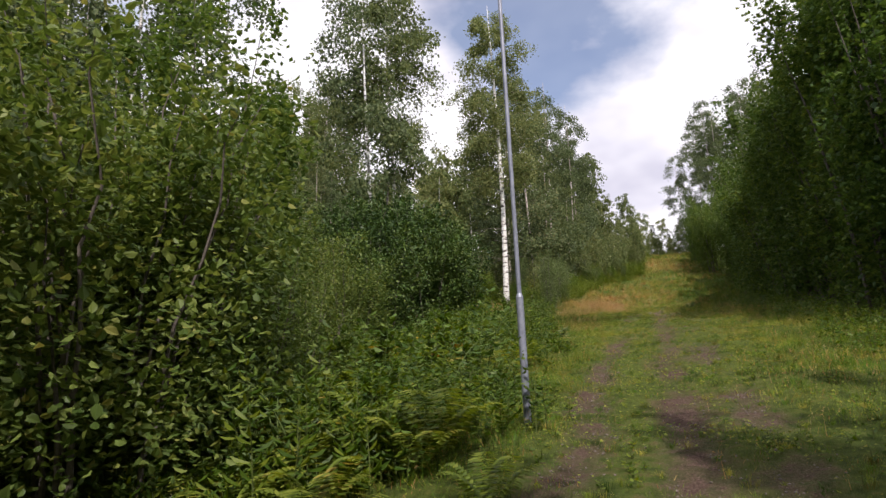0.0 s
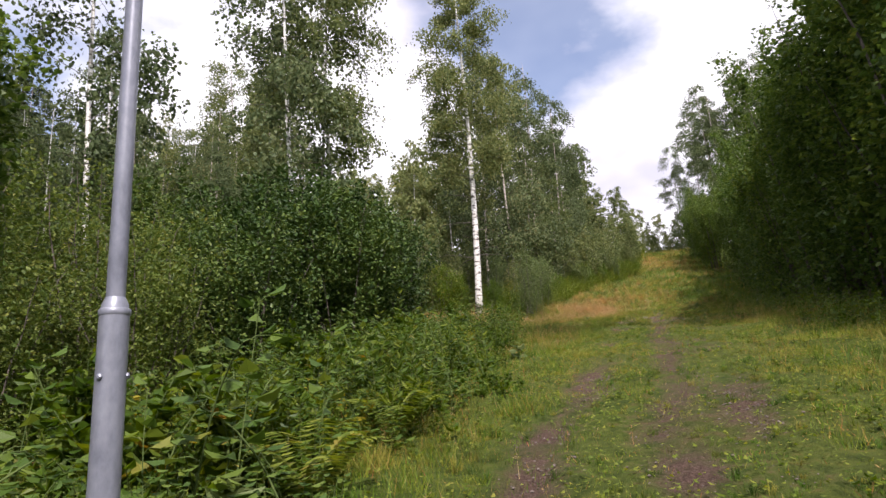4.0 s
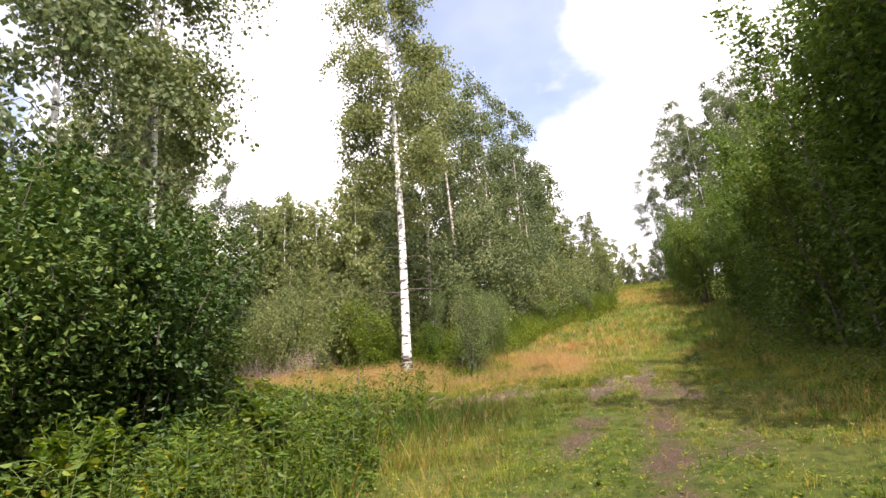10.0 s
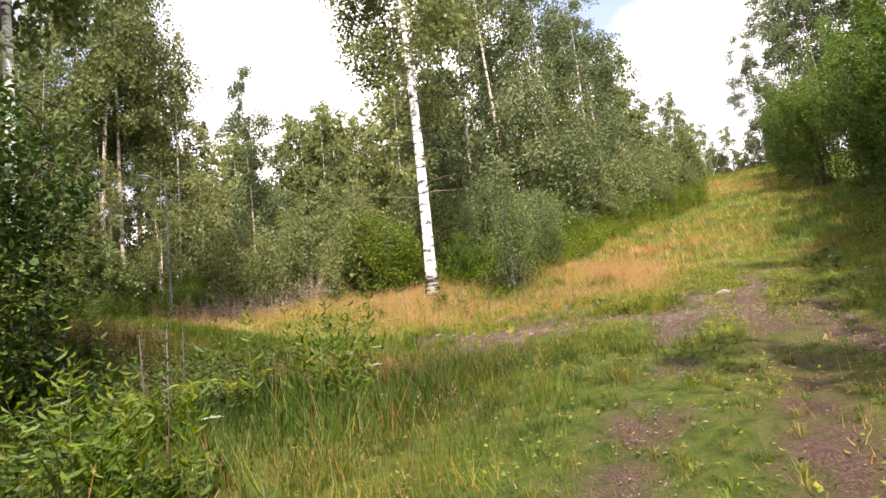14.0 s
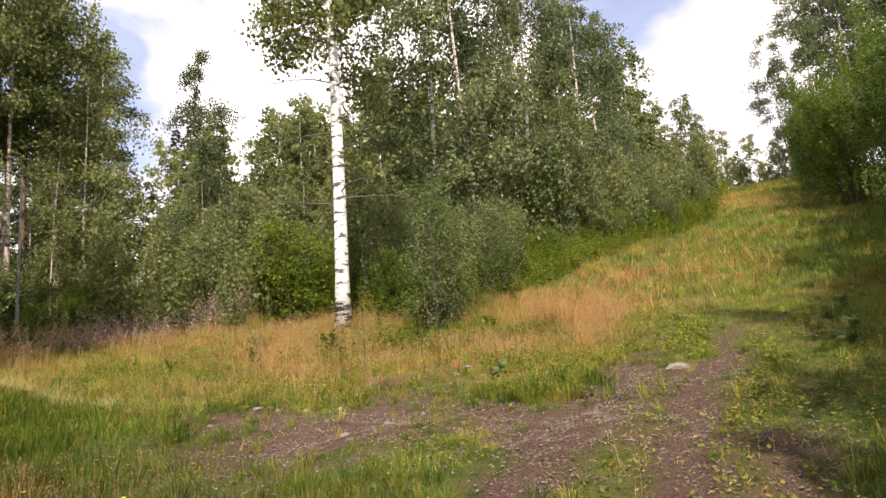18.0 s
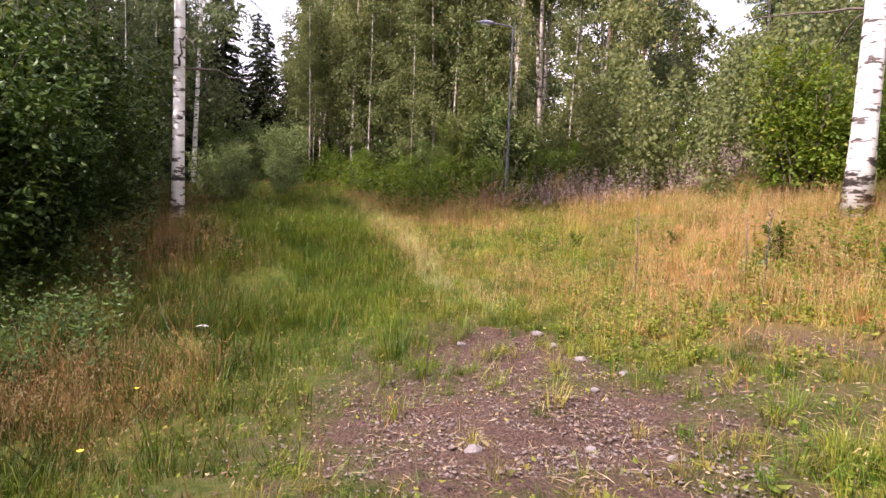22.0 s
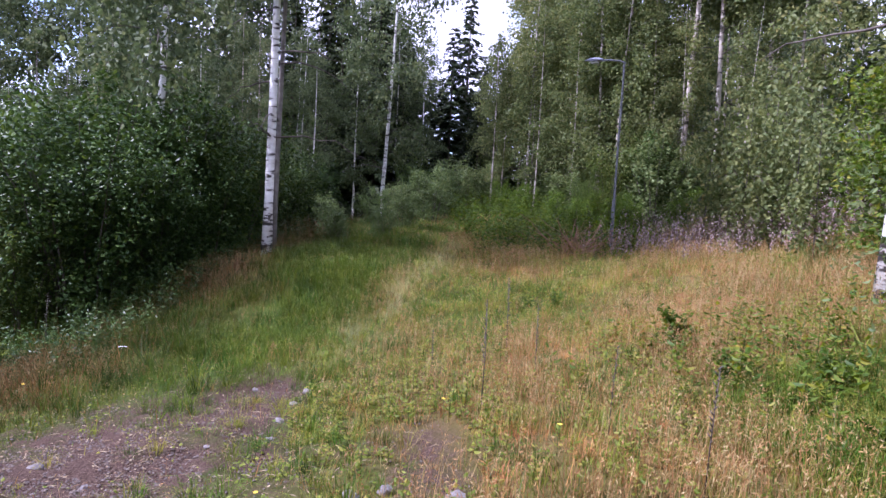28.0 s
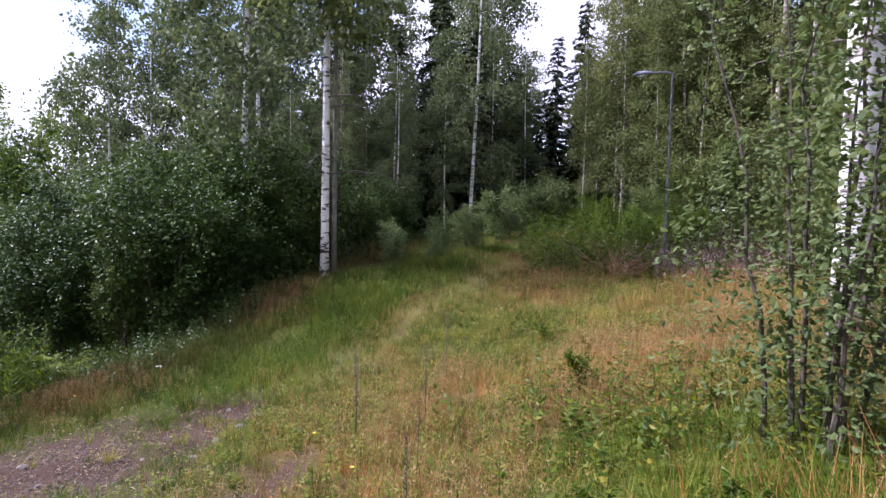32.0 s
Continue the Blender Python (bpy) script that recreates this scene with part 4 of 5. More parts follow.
stand(osier, [(-3.4, 26.6, 0.38), (-4.4, 26.2, 0.45), (-6.6, 26.8, 0.5), (-8.2, 27.2, 0.5), (-9.6, 27.3, 0.5), (-11.0, 27.9, 0.55), (-3.9, 27.6, 0.36), (-5.4, 27.9, 0.5), (-7.4, 28.4, 0.7), (-9.4, 28.6, 0.7), (-11.4, 29.4, 0.8), (-13.4, 28.8, 0.85), (-8.6, 32.6, 0.7), (-10.2, 32.4, 0.75), (-9.8, 35.4, 0.8), (-6.9, 36.2, 0.75), (-4.2, 37.2, 0.7), (-12.6, 31.8, 0.85), (-14.2, 30.2, 0.9)], "grey-green willow bush at the wood's edge")


# ---- lamp posts ----
def lathe(profile, sides=20):
    p = np.array([(0.0, 0.0, z) for z, r in profile])
    w = np.linspace(0, 2 * math.pi, sides, endpoint=False)
    v = np.concatenate([np.stack([r * np.cos(w), r * np.sin(w), np.full(sides, z)], 1) for z, r in profile])
    k, s = np.meshgrid(np.arange(len(p) - 1), np.arange(sides), indexing="ij")
    q = np.stack([k * sides + s, k * sides + (s + 1) % sides, (k + 1) * sides + (s + 1) % sides, (k + 1) * sides + s], -1).reshape(-1, 4)
    n = len(p) * sides
    return v, q, n


def lamp_post(place, joint, height, reach, turn, metal, label):
    ob = thing("street_lamp", on(*place), label, "lamp post", "trail lamps", turn=turn)
    v, q, _ = lathe([(-0.4, 0.041), (joint - 0.03, 0.0395), (joint - 0.012, 0.039), (joint + 0.012, 0.034), (joint + 0.03, 0.026)], 24)
    part("lower_tube", build("lower_tube", v, [q], metal, True), ob)
    v, q, _ = lathe([(joint + 0.0, 0.0255), (height - 0.05, 0.0225), (height, 0.0225)], 20)
    part("upper_tube", build("upper_tube", v, [q], metal, True), ob, "thinner upper tube")
    v, q, _ = lathe([(joint - 0.022, 0.0402), (joint - 0.018, 0.0418), (joint - 0.006, 0.0418), (joint - 0.002, 0.038)], 24)
    part("collar", build("collar", v, [q], metal, True), ob)
    v, q, t = tube([(0, 0, height - 0.06), (0.02, 0, height + 0.0), (0.10, 0, height + 0.03), (reach * 0.6, 0, height + 0.05), (reach, 0, height + 0.06)], [0.021] * 5, 10)
    part("arm", build("arm", v, [q, t], metal, True), ob)
    k = np.linspace(0, 1, 9)
    v, q, t = tube(np.stack([reach - 0.05 + 0.42 * k, 0 * k, height + 0.06 + 0.02 * np.sin(k * 3)], 1), 0.03 + 0.055 * np.sin(np.clip(k * 1.15, 0, 1) * math.pi) ** 0.6, 12)
    v[:, 2] = height + 0.06 + (v[:, 2] - height - 0.06) * 0.6
    head = part("lamp_head", build("lamp_head", v, [q, t], LAMP_GREY, True), ob, "slim dark grey lamp housing")
    v, q, t = tube(np.stack([reach + 0.05 + 0.22 * k, 0 * k, np.full(9, height + 0.028)], 1), 0.018 + 0.03 * np.sin(k * math.pi) ** 0.6, 10)
    part("lens", build("lens", v, [q, t], GLASS, True), head)
    for z, w in ((joint - 0.19, -2.1), (joint - 0.86, -2.15), (joint - 0.19, 0.0), (joint - 0.86, 1.9)):
        c = np.array([0.0395 * math.cos(w), 0.0395 * math.sin(w), z])
        v, q, t = tube([c, c * [1.12, 1.12, 1], c * [1.2, 1.2, 1]], [0.009, 0.009, 0.005], 6)
        part("bolt", build("bolt", v, [q, t], metal), ob)
    return ob


lamp_post((0.80, 6.55), 1.34, 6.2, 0.75, 0.3, STEEL, "grey galvanised steel trail lamp post with stepped tube")
lamp_post((-3.73, 32.82), 1.1, 4.15, 0.5, -1.9, SHADED_STEEL, "dull steel lamp post at the wood's edge, darkened for shade")


# ---- stones ----
def stone_mesh(seed, flat):
    r = np.random.default_rng(seed)
    bm = bmesh.new()
    bmesh.ops.create_icosphere(bm, subdivisions=3, radius=1.0)
    for v in bm.verts:
        n = 1 + 0.28 * noise.noise(v.co * 1.3 + Vector((seed, 0, 0))) + 0.10 * noise.noise(v.co * 3.7)
        v.co = Vector((v.co.x * n, v.co.y * n * r.uniform(0.97, 1.0), v.co.z * n * flat))
    me = bpy.data.meshes.new("stone")
    bm.to_mesh(me)
    bm.free()
    me.materials.append(STONE)
    return me


for i, (x, y, size, flat) in enumerate(((9.43, 28.29, 0.13, 0.4), (6.69, 29.11, 0.06, 0.55), (6.76, 29.75, 0.075, 0.4), (4.88, 28.09, 0.055, 0.6), (5.87, 26.53, 0.06, 0.6), (6.16, 27.11, 0.035, 0.6), (6.51, 27.34, 0.03, 0.7), (6.6, 29.31, 0.06, 0.5), (3.92, 27.51, 0.04, 0.6), (4.5, 28.1, 0.05, 0.5), (4.2, 28.15, 0.06, 0.4), (5.3, 28.15, 0.045, 0.5), (7.9, 28.6, 0.03, 0.6), (5.5, 27.7, 0.03, 0.6))):
    ob = new("stone", stone_mesh(60 + i, flat))
    ob.location, ob.scale, ob.rotation_euler = (x, y, float(lie(x, y)) + size * flat * 0.25), (size, size * 0.75, size), (0, 0, i * 1.3)
    tagged(ob, "pale grey weathered stone half sunk in sandy soil", "stone", "trail stones")


# ---- gravel ----
def gravel(count):
    r = np.random.default_rng(5)
    y = np.concatenate([r.normal(26.8, 1.4, count), r.uniform(0, 33, count)])
    x = np.concatenate([r.normal(7.2, 2.2, count), trail_x(y[count:]) + r.choice([0.5, -0.85], count) + r.normal(0, 0.3, count)])
    keep = r.uniform(0, 1, len(x)) < wear(x, y) ** 1.5
    x, y = x[keep], y[keep]
    n = len(x)
    s = 0.004 + 0.012 * r.uniform(0, 1, n) ** 4
    o = np.array([(1, 0, 0), (0.1, 1, 0), (-1, 0.1, 0), (0, -1, 0.1), (0.1, 0, 0.7), (0, 0.1, -0.7)])
    v = o[None] * r.uniform(0.7, 1.3, (n, 6, 3)) * s[:, None, None]
    w = r.uniform(0, 6.283, n)
    c, q = np.cos(w)[:, None], np.sin(w)[:, None]
    v = np.stack([v[..., 0] * c - v[..., 1] * q, v[..., 0] * q + v[..., 1] * c, v[..., 2]], -1)
    v = v + np.stack([x, y, lie(x, y) + s * 0.3], -1)[:, None]
    f = np.array([(0, 1, 4), (1, 2, 4), (2, 3, 4), (3, 0, 4), (1, 0, 5), (2, 1, 5), (3, 2, 5), (0, 3, 5)])
    f = (np.arange(n)[:, None, None] * 6 + f).reshape(-1, 3)
    tagged(new("gravel", build("gravel", v.reshape(-1, 3), [f], GRAVEL)), "loose grey gravel in the worn tracks", "gravel", kind="stuff")


gravel(43000)


def litter(count):
    """Dead stalks and leaves lying flat on the bare soil."""
    r = np.random.default_rng(8)
    x, y = r.normal(6.8, 2.6, count), r.normal(27.2, 1.7, count)
    keep = (wear(x, y) > 0.12) & (r.uniform(0, 1, count) < 0.25 + 0.9 * mottle(x, y, 0.5, 26))
    x, y = x[keep], y[keep]
    n = len(x)
    w = r.uniform(0, 6.283, n)
    d = np.stack([np.cos(w), np.sin(w), r.normal(0, 0.12, n)], -1)
    flat = np.stack([-np.sin(w), np.cos(w), r.normal(0, 0.3, n)], -1)
    thin = r.uniform(0, 1, n) < 0.6
    v, q = leaves(np.stack([x, y, lie(x, y) + r.uniform(0.006, 0.022, n)], -1), d, flat, np.where(thin, r.uniform(0.04, 0.13, n), r.uniform(0.015, 0.035, n)), np.where(thin, 0.035, 0.4)[:, None], 0.05)
    c = np.array([(0.30, 0.22, 0.13), (0.22, 0.14, 0.085), (0.42, 0.33, 0.21), (0.13, 0.085, 0.06)])[r.integers(0, 4, n)] * r.uniform(0.7, 1.25, (n, 1))
    tagged(new("dry_litter", build("dry_litter", v, [q], GRASS, False, np.repeat(c, 4, 0))), "dead brown stalks and leaves strewn over bare soil", "litter", kind="stuff")


# ---- grass ----
GREENS = np.array([(0.066, 0.138, 0.009), (0.115, 0.186, 0.013), (0.185, 0.228, 0.019), (0.28, 0.255, 0.042)])
TANS = np.array([(0.42, 0.215, 0.062), (0.47, 0.275, 0.085), (0.49, 0.34, 0.13), (0.41, 0.165, 0.058)])
HEADS = np.array([(0.42, 0.235, 0.09), (0.47, 0.31, 0.13), (0.38, 0.20, 0.085), (0.48, 0.37, 0.17)])


def painted_shade(x, y):
    """0 to 1: shade before the bushes, painted into the grass colour."""
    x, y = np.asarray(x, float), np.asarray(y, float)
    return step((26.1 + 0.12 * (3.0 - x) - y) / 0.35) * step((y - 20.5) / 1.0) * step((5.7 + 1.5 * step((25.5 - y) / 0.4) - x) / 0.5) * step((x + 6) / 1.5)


def blades(r, x, y, tall, wide, tan):
    """Short leaning blades of grass, a triangle each."""
    n = len(x)
    base = np.stack([x, y, lie(x, y) - 0.02], -1)
    w, w2 = r.uniform(0, 6.283, n), r.uniform(0, 6.283, n)
    side = np.stack([np.cos(w), np.sin(w), 0 * w], -1) * (wide * 0.5)[:, None]
    tip = base + np.stack([np.cos(w2), np.sin(w2), 0 * w2], -1) * (tall * r.uniform(0.1, 0.9, n))[:, None] + np.array([0, 0, 1.0]) * tall[:, None]
    v = np.stack([base - side, base + side, tip], 1).reshape(-1, 3)
    c = np.where((r.uniform(0, 1, n) < tan)[:, None], TANS[r.integers(0, 4, n)], GREENS[np.clip((4 * mottle(x, y, 0.7, 18) * (1 - 0.35 * lush(x, y)) + 2.6 * rim(x, y) + r.normal(0, 0.8, n) * (1 - 0.4 * lush(x, y))).astype(int), 0, 3)]) * r.uniform(0.75, 1.2, (n, 1)) * (0.45 + 1.1 * mottle(x, y, 0.33, 13))[:, None] * ((1 - 0.1 * lush(x, y)) * (1 + 0.8 * rim(x, y)) * (1 - 0.55 * painted_shade(x, y)))[:, None]
    k = 0.8 * np.clip(rim(x, y) * (0.5 + 0.9 * mottle(x, y, 0.5, 28)), 0, 1)[:, None]
    c = c * (1 - k) + k * np.array([0.38, 0.42, 0.23]) * r.uniform(0.7, 1.2, (n, 1))
    return v, np.arange(3 * n).reshape(-1, 3), np.repeat(c, 3, 0)


def panicles(r, x, y, tall):
    """Ripe bent-grass: a thread of a stalk under a loose reddish head."""
    n = len(x)
    w = r.uniform(0, 6.283, n)
    lean = np.stack([np.cos(w), np.sin(w), 0 * w], -1) * (tall * r.uniform(0.05, 0.5, n))[:, None]
    base = np.stack([x, y, lie(x, y) - 0.02], -1)
    top = base + lean + np.array([0, 0, 1.0]) * tall[:, None]
    side = np.stack([np.sin(w), -np.cos(w), 0 * w], -1) * 0.0022
    v = np.stack([base - side, base + side, top], 1).reshape(-1, 3)
    t = 1 - 0.36 * r.uniform(0, 1, (n, 7)) ** 1.2
    p = base[:, None] * (1 - t)[..., None] + top[:, None] * t[..., None] + r.normal(0, 0.014, (n, 7, 3))
    hv, hq = leaves(p.reshape(-1, 3), r.normal(0, 1, (n * 7, 3)) + np.array([0, 0, 1.2]), around(r, n * 7), r.uniform(0.014, 0.034, n * 7), 0.11, 0.0)
    c = HEADS[r.integers(0, 4, n)] * r.uniform(0.8, 1.2, (n, 1)) * (1 - 0.4 * painted_shade(x, y))[:, None]
    return np.concatenate([v, hv]), np.arange(3 * n).reshape(-1, 3), hq + 3 * n, np.concatenate([np.repeat(c, 3, 0), np.repeat(c, 28, 0)])


def clumped(r, n, x0, x1, y0, y1, trail=True):
    y = r.uniform(y0, y1, n)
    x = r.uniform(x0, x1, n) + (trail_x(y) if trail else 0)
    return x + r.normal(0, 0.05, n), y


def meadow(name, label, seed, n, box, trail, wide, scale=1.0, heads=0.2):
    r = np.random.default_rng(seed)
    x, y = clumped(r, n, *box, trail)
    lump = mottle(x, y, 0.45, 5)
    keep = r.uniform(0, 1, n) < np.clip(1.05 - 1.15 * wear(x, y), 0.10, 1) * (0.12 + 1.05 * lump ** 1.3)
    x, y = x[keep], y[keep]
    d = np.abs(x - trail_x(y))
    onway = np.exp(-(d / 1.9) ** 4) * step((33 - y) / 2)
    t = straw(x, y)
    low = np.exp(-(((x - 7.0) / 4.0) ** 2 + ((y - 27.2) / 2.6) ** 2))
    rich = lush(x, y) * mottle(x, y, 0.8, 6)
    tall = (0.15 - 0.105 * np.maximum(onway, low) + 0.07 * rich) * r.uniform(0.45, 1.5, len(x)) * (0.45 + 1.3 * mottle(x, y, 0.28, 7) ** 2 + 0.3 * mottle(x, y, 0.9, 12)) * scale
    v, f, c = blades(r, x, y, tall, wide * r.uniform(0.6, 1.3, len(x)), np.clip(0.03 + 0.78 * t * (0.4 + 1.2 * mottle(x, y, 0.4, 14)), 0, 0.9))
    ob = tagged(new(name), label, "grass", kind="stuff")
    part("blades", build("blades", v, [f], GRASS, False, c), ob)
    ripe = r.uniform(0, 1, len(x)) < heads * (t + 0.22 * lush(x, y)) * (1 - 0.8 * np.maximum(onway, low)) * 2 * mottle(x, y, 0.7, 15)
    x, y, t = x[ripe], y[ripe], t[ripe]
    if len(x):
        v, f, q, c = panicles(r, x, y, (0.2 + 0.3 * t) * r.uniform(0.6, 1.2, len(x)))
        part("seed_heads", build("seed_heads", v, [f, q], GRASS, False, c), ob)


meadow("trail_grass", "short green and tan grass on the trodden trail", 1, 430000, (-3.4, 4.3, -1, 34), True, 0.0065, 1.0, 0.12)
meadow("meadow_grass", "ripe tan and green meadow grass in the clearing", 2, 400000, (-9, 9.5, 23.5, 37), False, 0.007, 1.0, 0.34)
meadow("bank_grass", "long green grass on the trail's bank", 3, 70000, (-8, -3, 0, 26), True, 0.011, 1.8, 0.05)
meadow("far_grass", "tan and green grass up the slope", 4, 90000, (-7, 4.5, 33, 70), True, 0.022, 1.5, 0.12)

meadow("tall_grass", "tall green grass beside the trail", 5, 26000, (6.2, 9.4, 32.6, 36), False, 0.009, 2.4, 0.3)


def tufts(name, label, seed, n, box, trail, tall, green=0.7):
    """Tussocks: curved blades fanning out of one foot, a colour to each."""
    r = np.random.default_rng(seed)
    x, y = clumped(r, n, *box, trail)
    keep = r.uniform(0, 1, n) < np.clip(mottle(x, y, 1.1, 21) * 1.6 - 0.15, 0, 1) * (1 - 0.9 * wear(x, y))
    x, y = x[keep], y[keep]
    size = tall * r.uniform(0.4, 1.25, len(x)) * (1 + 0.9 * lush(x, y))
    own = np.where((r.uniform(0, 1, len(x)) < green * (1 - 0.6 * straw(x, y)))[:, None], GREENS[np.minimum(r.integers(0, 4, len(x)), np.where(lush(x, y) > 0.5, 2, 3))], TANS[r.integers(0, 4, len(x))]) * (1 - 0.15 * lush(x, y) - 0.4 * painted_shade(x, y))[:, None]
    m = 30
    x, y, size, own = (np.repeat(a, m, 0) for a in (x, y, size, own))
    k = len(x)
    w, reach = r.uniform(0, 6.283, k), r.uniform(0.15, 1.3, k)
    out = np.stack([np.cos(w), np.sin(w), 0 * w], -1)
    base = np.stack([x, y, lie(x, y) - 0.02], -1) + out * (0.45 * size * r.uniform(0, 1, k))[:, None]
    long = size * r.uniform(0.6, 1.15, k)
    side = np.stack([np.sin(w), -np.cos(w), 0 * w], -1) * (0.0016 + 0.005 * size)[:, None] * 0.8
    mid = base + out * (0.3 * reach * long)[:, None] + np.array([0, 0, 0.6]) * long[:, None]
    tip = base + out * (reach * long)[:, None] + np.array([0, 0, 1.0]) * (long * (1 - 0.5 * reach))[:, None]
    v = np.stack([base - side, base + side, mid + side * 0.8, mid - side * 0.8, tip], 1).reshape(-1, 3)
    o = np.arange(k)[:, None] * 5
    c = np.repeat(own * np.repeat(r.uniform(0.5, 1.35, (k // m, 1)), m, 0) * r.uniform(0.8, 1.2, (k, 1)), 5, 0)
    tagged(new(name, build(name, v, [o + np.array([[0, 1, 2, 3]]), o + np.array([[3, 2, 4]])], GRASS, False, c)), label, "grass", kind="stuff")


litter(13000)
tufts("trail_tussocks", "small yellow-green tussocks on the trail", 31, 6500, (-3.4, 4.3, 0, 33), True, 0.10, 1.3)
tufts("clearing_tussocks", "green and tan tussocks in the clearing", 32, 8000, (-7, 10.5, 23.5, 36), False, 0.19, 1.2)
tufts("sand_edge_tussocks", "long bright green grass tussock at the sand's edge", 34, 420, (7.0, 8.6, 27.3, 28.3), False, 0.24, 1.6)
tufts("shade_tussocks", "lush green grass in the bushes' shade", 35, 2600, (-2.5, 4.6, 25.6, 28.4), False, 0.17, 1.7)
tufts("verge_tussocks", "long arching green grass beside the willow", 36, 900, (4.9, 8.4, 31.7, 33.8), False, 0.32, 1.9)
tufts("slope_tussocks", "yellow-green tussocks up the slope", 33, 1600, (-5, 4.0, 33, 60), True, 0.36, 1.0)


def low_leaves(name, label, seed, n, box, trail, size):
    """Clover and plantain: small flat leaves close to the ground."""
    r = np.random.default_rng(seed)
    x, y = clumped(r, n, *box, trail)
    patch = np.clip(1.8 * mottle(x, y, 0.7, 8) - 0.4, 0, 1)
    keep = r.uniform(0, 1, n) < (1 - 0.9 * wear(x, y)) * patch * (1 - 0.6 * straw(x, y)) * (1 - 0.8 * np.maximum(lush(x, y), painted_shade(x, y)))
    x, y = x[keep], y[keep]
    n = len(x)
    w = r.uniform(0, 6.283, n)
    c = np.stack([x, y, lie(x, y) + r.uniform(0.01, 0.09, n)], -1)
    d = np.stack([np.cos(w), np.sin(w), r.uniform(-0.1, 0.7, n)], -1)
    v, q = leaves(c, d, np.cross(d, [0, 0, 1.0]), size * r.uniform(0.5, 1.4, n), 0.36)
    tagged(new(name, build(name, v, [q], MEADOW_LEAF)), label, "herbs", kind="stuff")


low_leaves("trail_clover", "low green clover and plantain on the trail", 6, 60000, (-3.4, 4.4, -1, 30), True, 0.034)
low_leaves("clearing_clover", "low green herbs among the clearing's grass", 7, 50000, (-6, 9.5, 24, 35), False, 0.036)


# ---- herbs ----
def herbs(name, label, seed, x, y, tall, mat, leaf, per, hang=-0.1, stem_tint=(0.10, 0.12, 0.03), wide=0.30):
    """Leafy stems: a thin blade for the stalk, leaves up its length."""
    r = np.random.default_rng(seed)
    n = len(x)
    base = np.stack([x, y, lie(x, y)], -1)
    w = r.uniform(0, 6.283, n)
    lean = np.stack([np.cos(w), np.sin(w), 0 * w], -1) * (tall * r.uniform(0.02, 0.4, n))[:, None]
    t = np.tile(np.linspace(0.18, 1.0, per), (n, 1)) + r.normal(0, 0.03, (n, per))
    p = base[:, None] + lean[:, None] * (t ** 1.6)[..., None] + np.array([0, 0, 1.0]) * (tall[:, None] * t)[..., None]
    a = w[:, None] + np.arange(per) * 2.4 + r.normal(0, 0.4, (n, per))
    d = np.stack([np.cos(a), np.sin(a), 0.35 + hang + r.normal(0, 0.25, (n, per))], -1)
    s = np.cross(d, np.array([0, 0, 1.0])) + r.normal(0, 0.25, (n, per, 3))
    size = leaf * r.uniform(0.6, 1.3, (n, per)) * (1.15 - 0.6 * np.clip(t, 0, 1))
    v, q = round_leaves(p.reshape(-1, 3), d.reshape(-1, 3), s.reshape(-1, 3), size.ravel(), wide)
    side = np.stack([np.sin(w), -np.cos(w), 0 * w], -1) * 0.004
    top = base + lean + np.array([0, 0, 1.0]) * tall[:, None]
    mid = base + lean * 0.3 + np.array([0, 0, 0.5]) * tall[:, None]
    sv = np.stack([base - side, base + side, mid + side, mid - side, top], 1).reshape(-1, 3)
    o = np.arange(n)[:, None] * 5
    ob = tagged(new(name), label, "undergrowth", kind="stuff")
    part("leaves", build("leaves", v, [q], mat), ob)
    part("stalks", build("stalks", sv, [o + np.array([[0, 1, 2, 3]]), o + np.array([[3, 2, 4]])], GRASS, False, np.tile(stem_tint, (len(sv), 1))), ob)


def strip(r, n, d0, d1, y0, y1):
    y = r.uniform(y0, y1, n)
    return trail_x(y) + r.uniform(d0, d1, n) + 0.3 * np.sin(1.1 * y) - 0.14 * np.clip(y - 8, 0, 13) * (d1 < 0) * (y < 30), y


hr = np.random.default_rng(9)


def clumps(r, n, most, d0, d1, y0, y1, wide):
    """Stems in clumps, each clump with its own height."""
    cx, cy = strip(r, n, d0, d1, y0, y1)
    each = r.integers(3, most, n)
    own = np.repeat(0.22 + 0.95 * r.uniform(0, 1, n) ** 1.8, each)
    m = int(each.sum())
    return np.repeat(cx, each) + r.normal(0, wide, m), np.repeat(cy, each) + r.normal(0, wide, m), own * r.uniform(0.65, 1.1, m)


x, y, tall = clumps(hr, 170, 24, -6.0, -1.95, 5.2, 20.5, 0.22)
herbs("raspberry_thicket", "green raspberry canes along the trail", 91, x, y, tall * 1.1, HERB_LEAF, 0.09, 17)
x, y, tall = clumps(hr, 150, 18, -5.8, -2.1, 4.4, 20.5, 0.18)
herbs("nettle_thicket", "dark green nettles in the trailside herbs", 90, x, y, tall * 0.8, CANE_LEAF, 0.10, 14, -0.2)
x, y, tall = clumps(hr, 50, 12, -4.6, -2.2, 4, 23.5, 0.22)
herbs("fireweed", "upright light green fireweed by the trail", 99, x, y, 0.25 + tall * 0.95, HERB_LEAF, 0.15, 26, 0.25, (0.12, 0.15, 0.04), 0.12)
x, y = strip(hr, 1500, 2.7, 4.6, -2, 40)
herbs("verge_herbs", "low green herbs under the alders", 92, x, y, hr.uniform(0.15, 0.55, 1500), HERB_LEAF, 0.09, 10)
k = hr.uniform(0, 1, 3400)
y = 37 + 36 * k
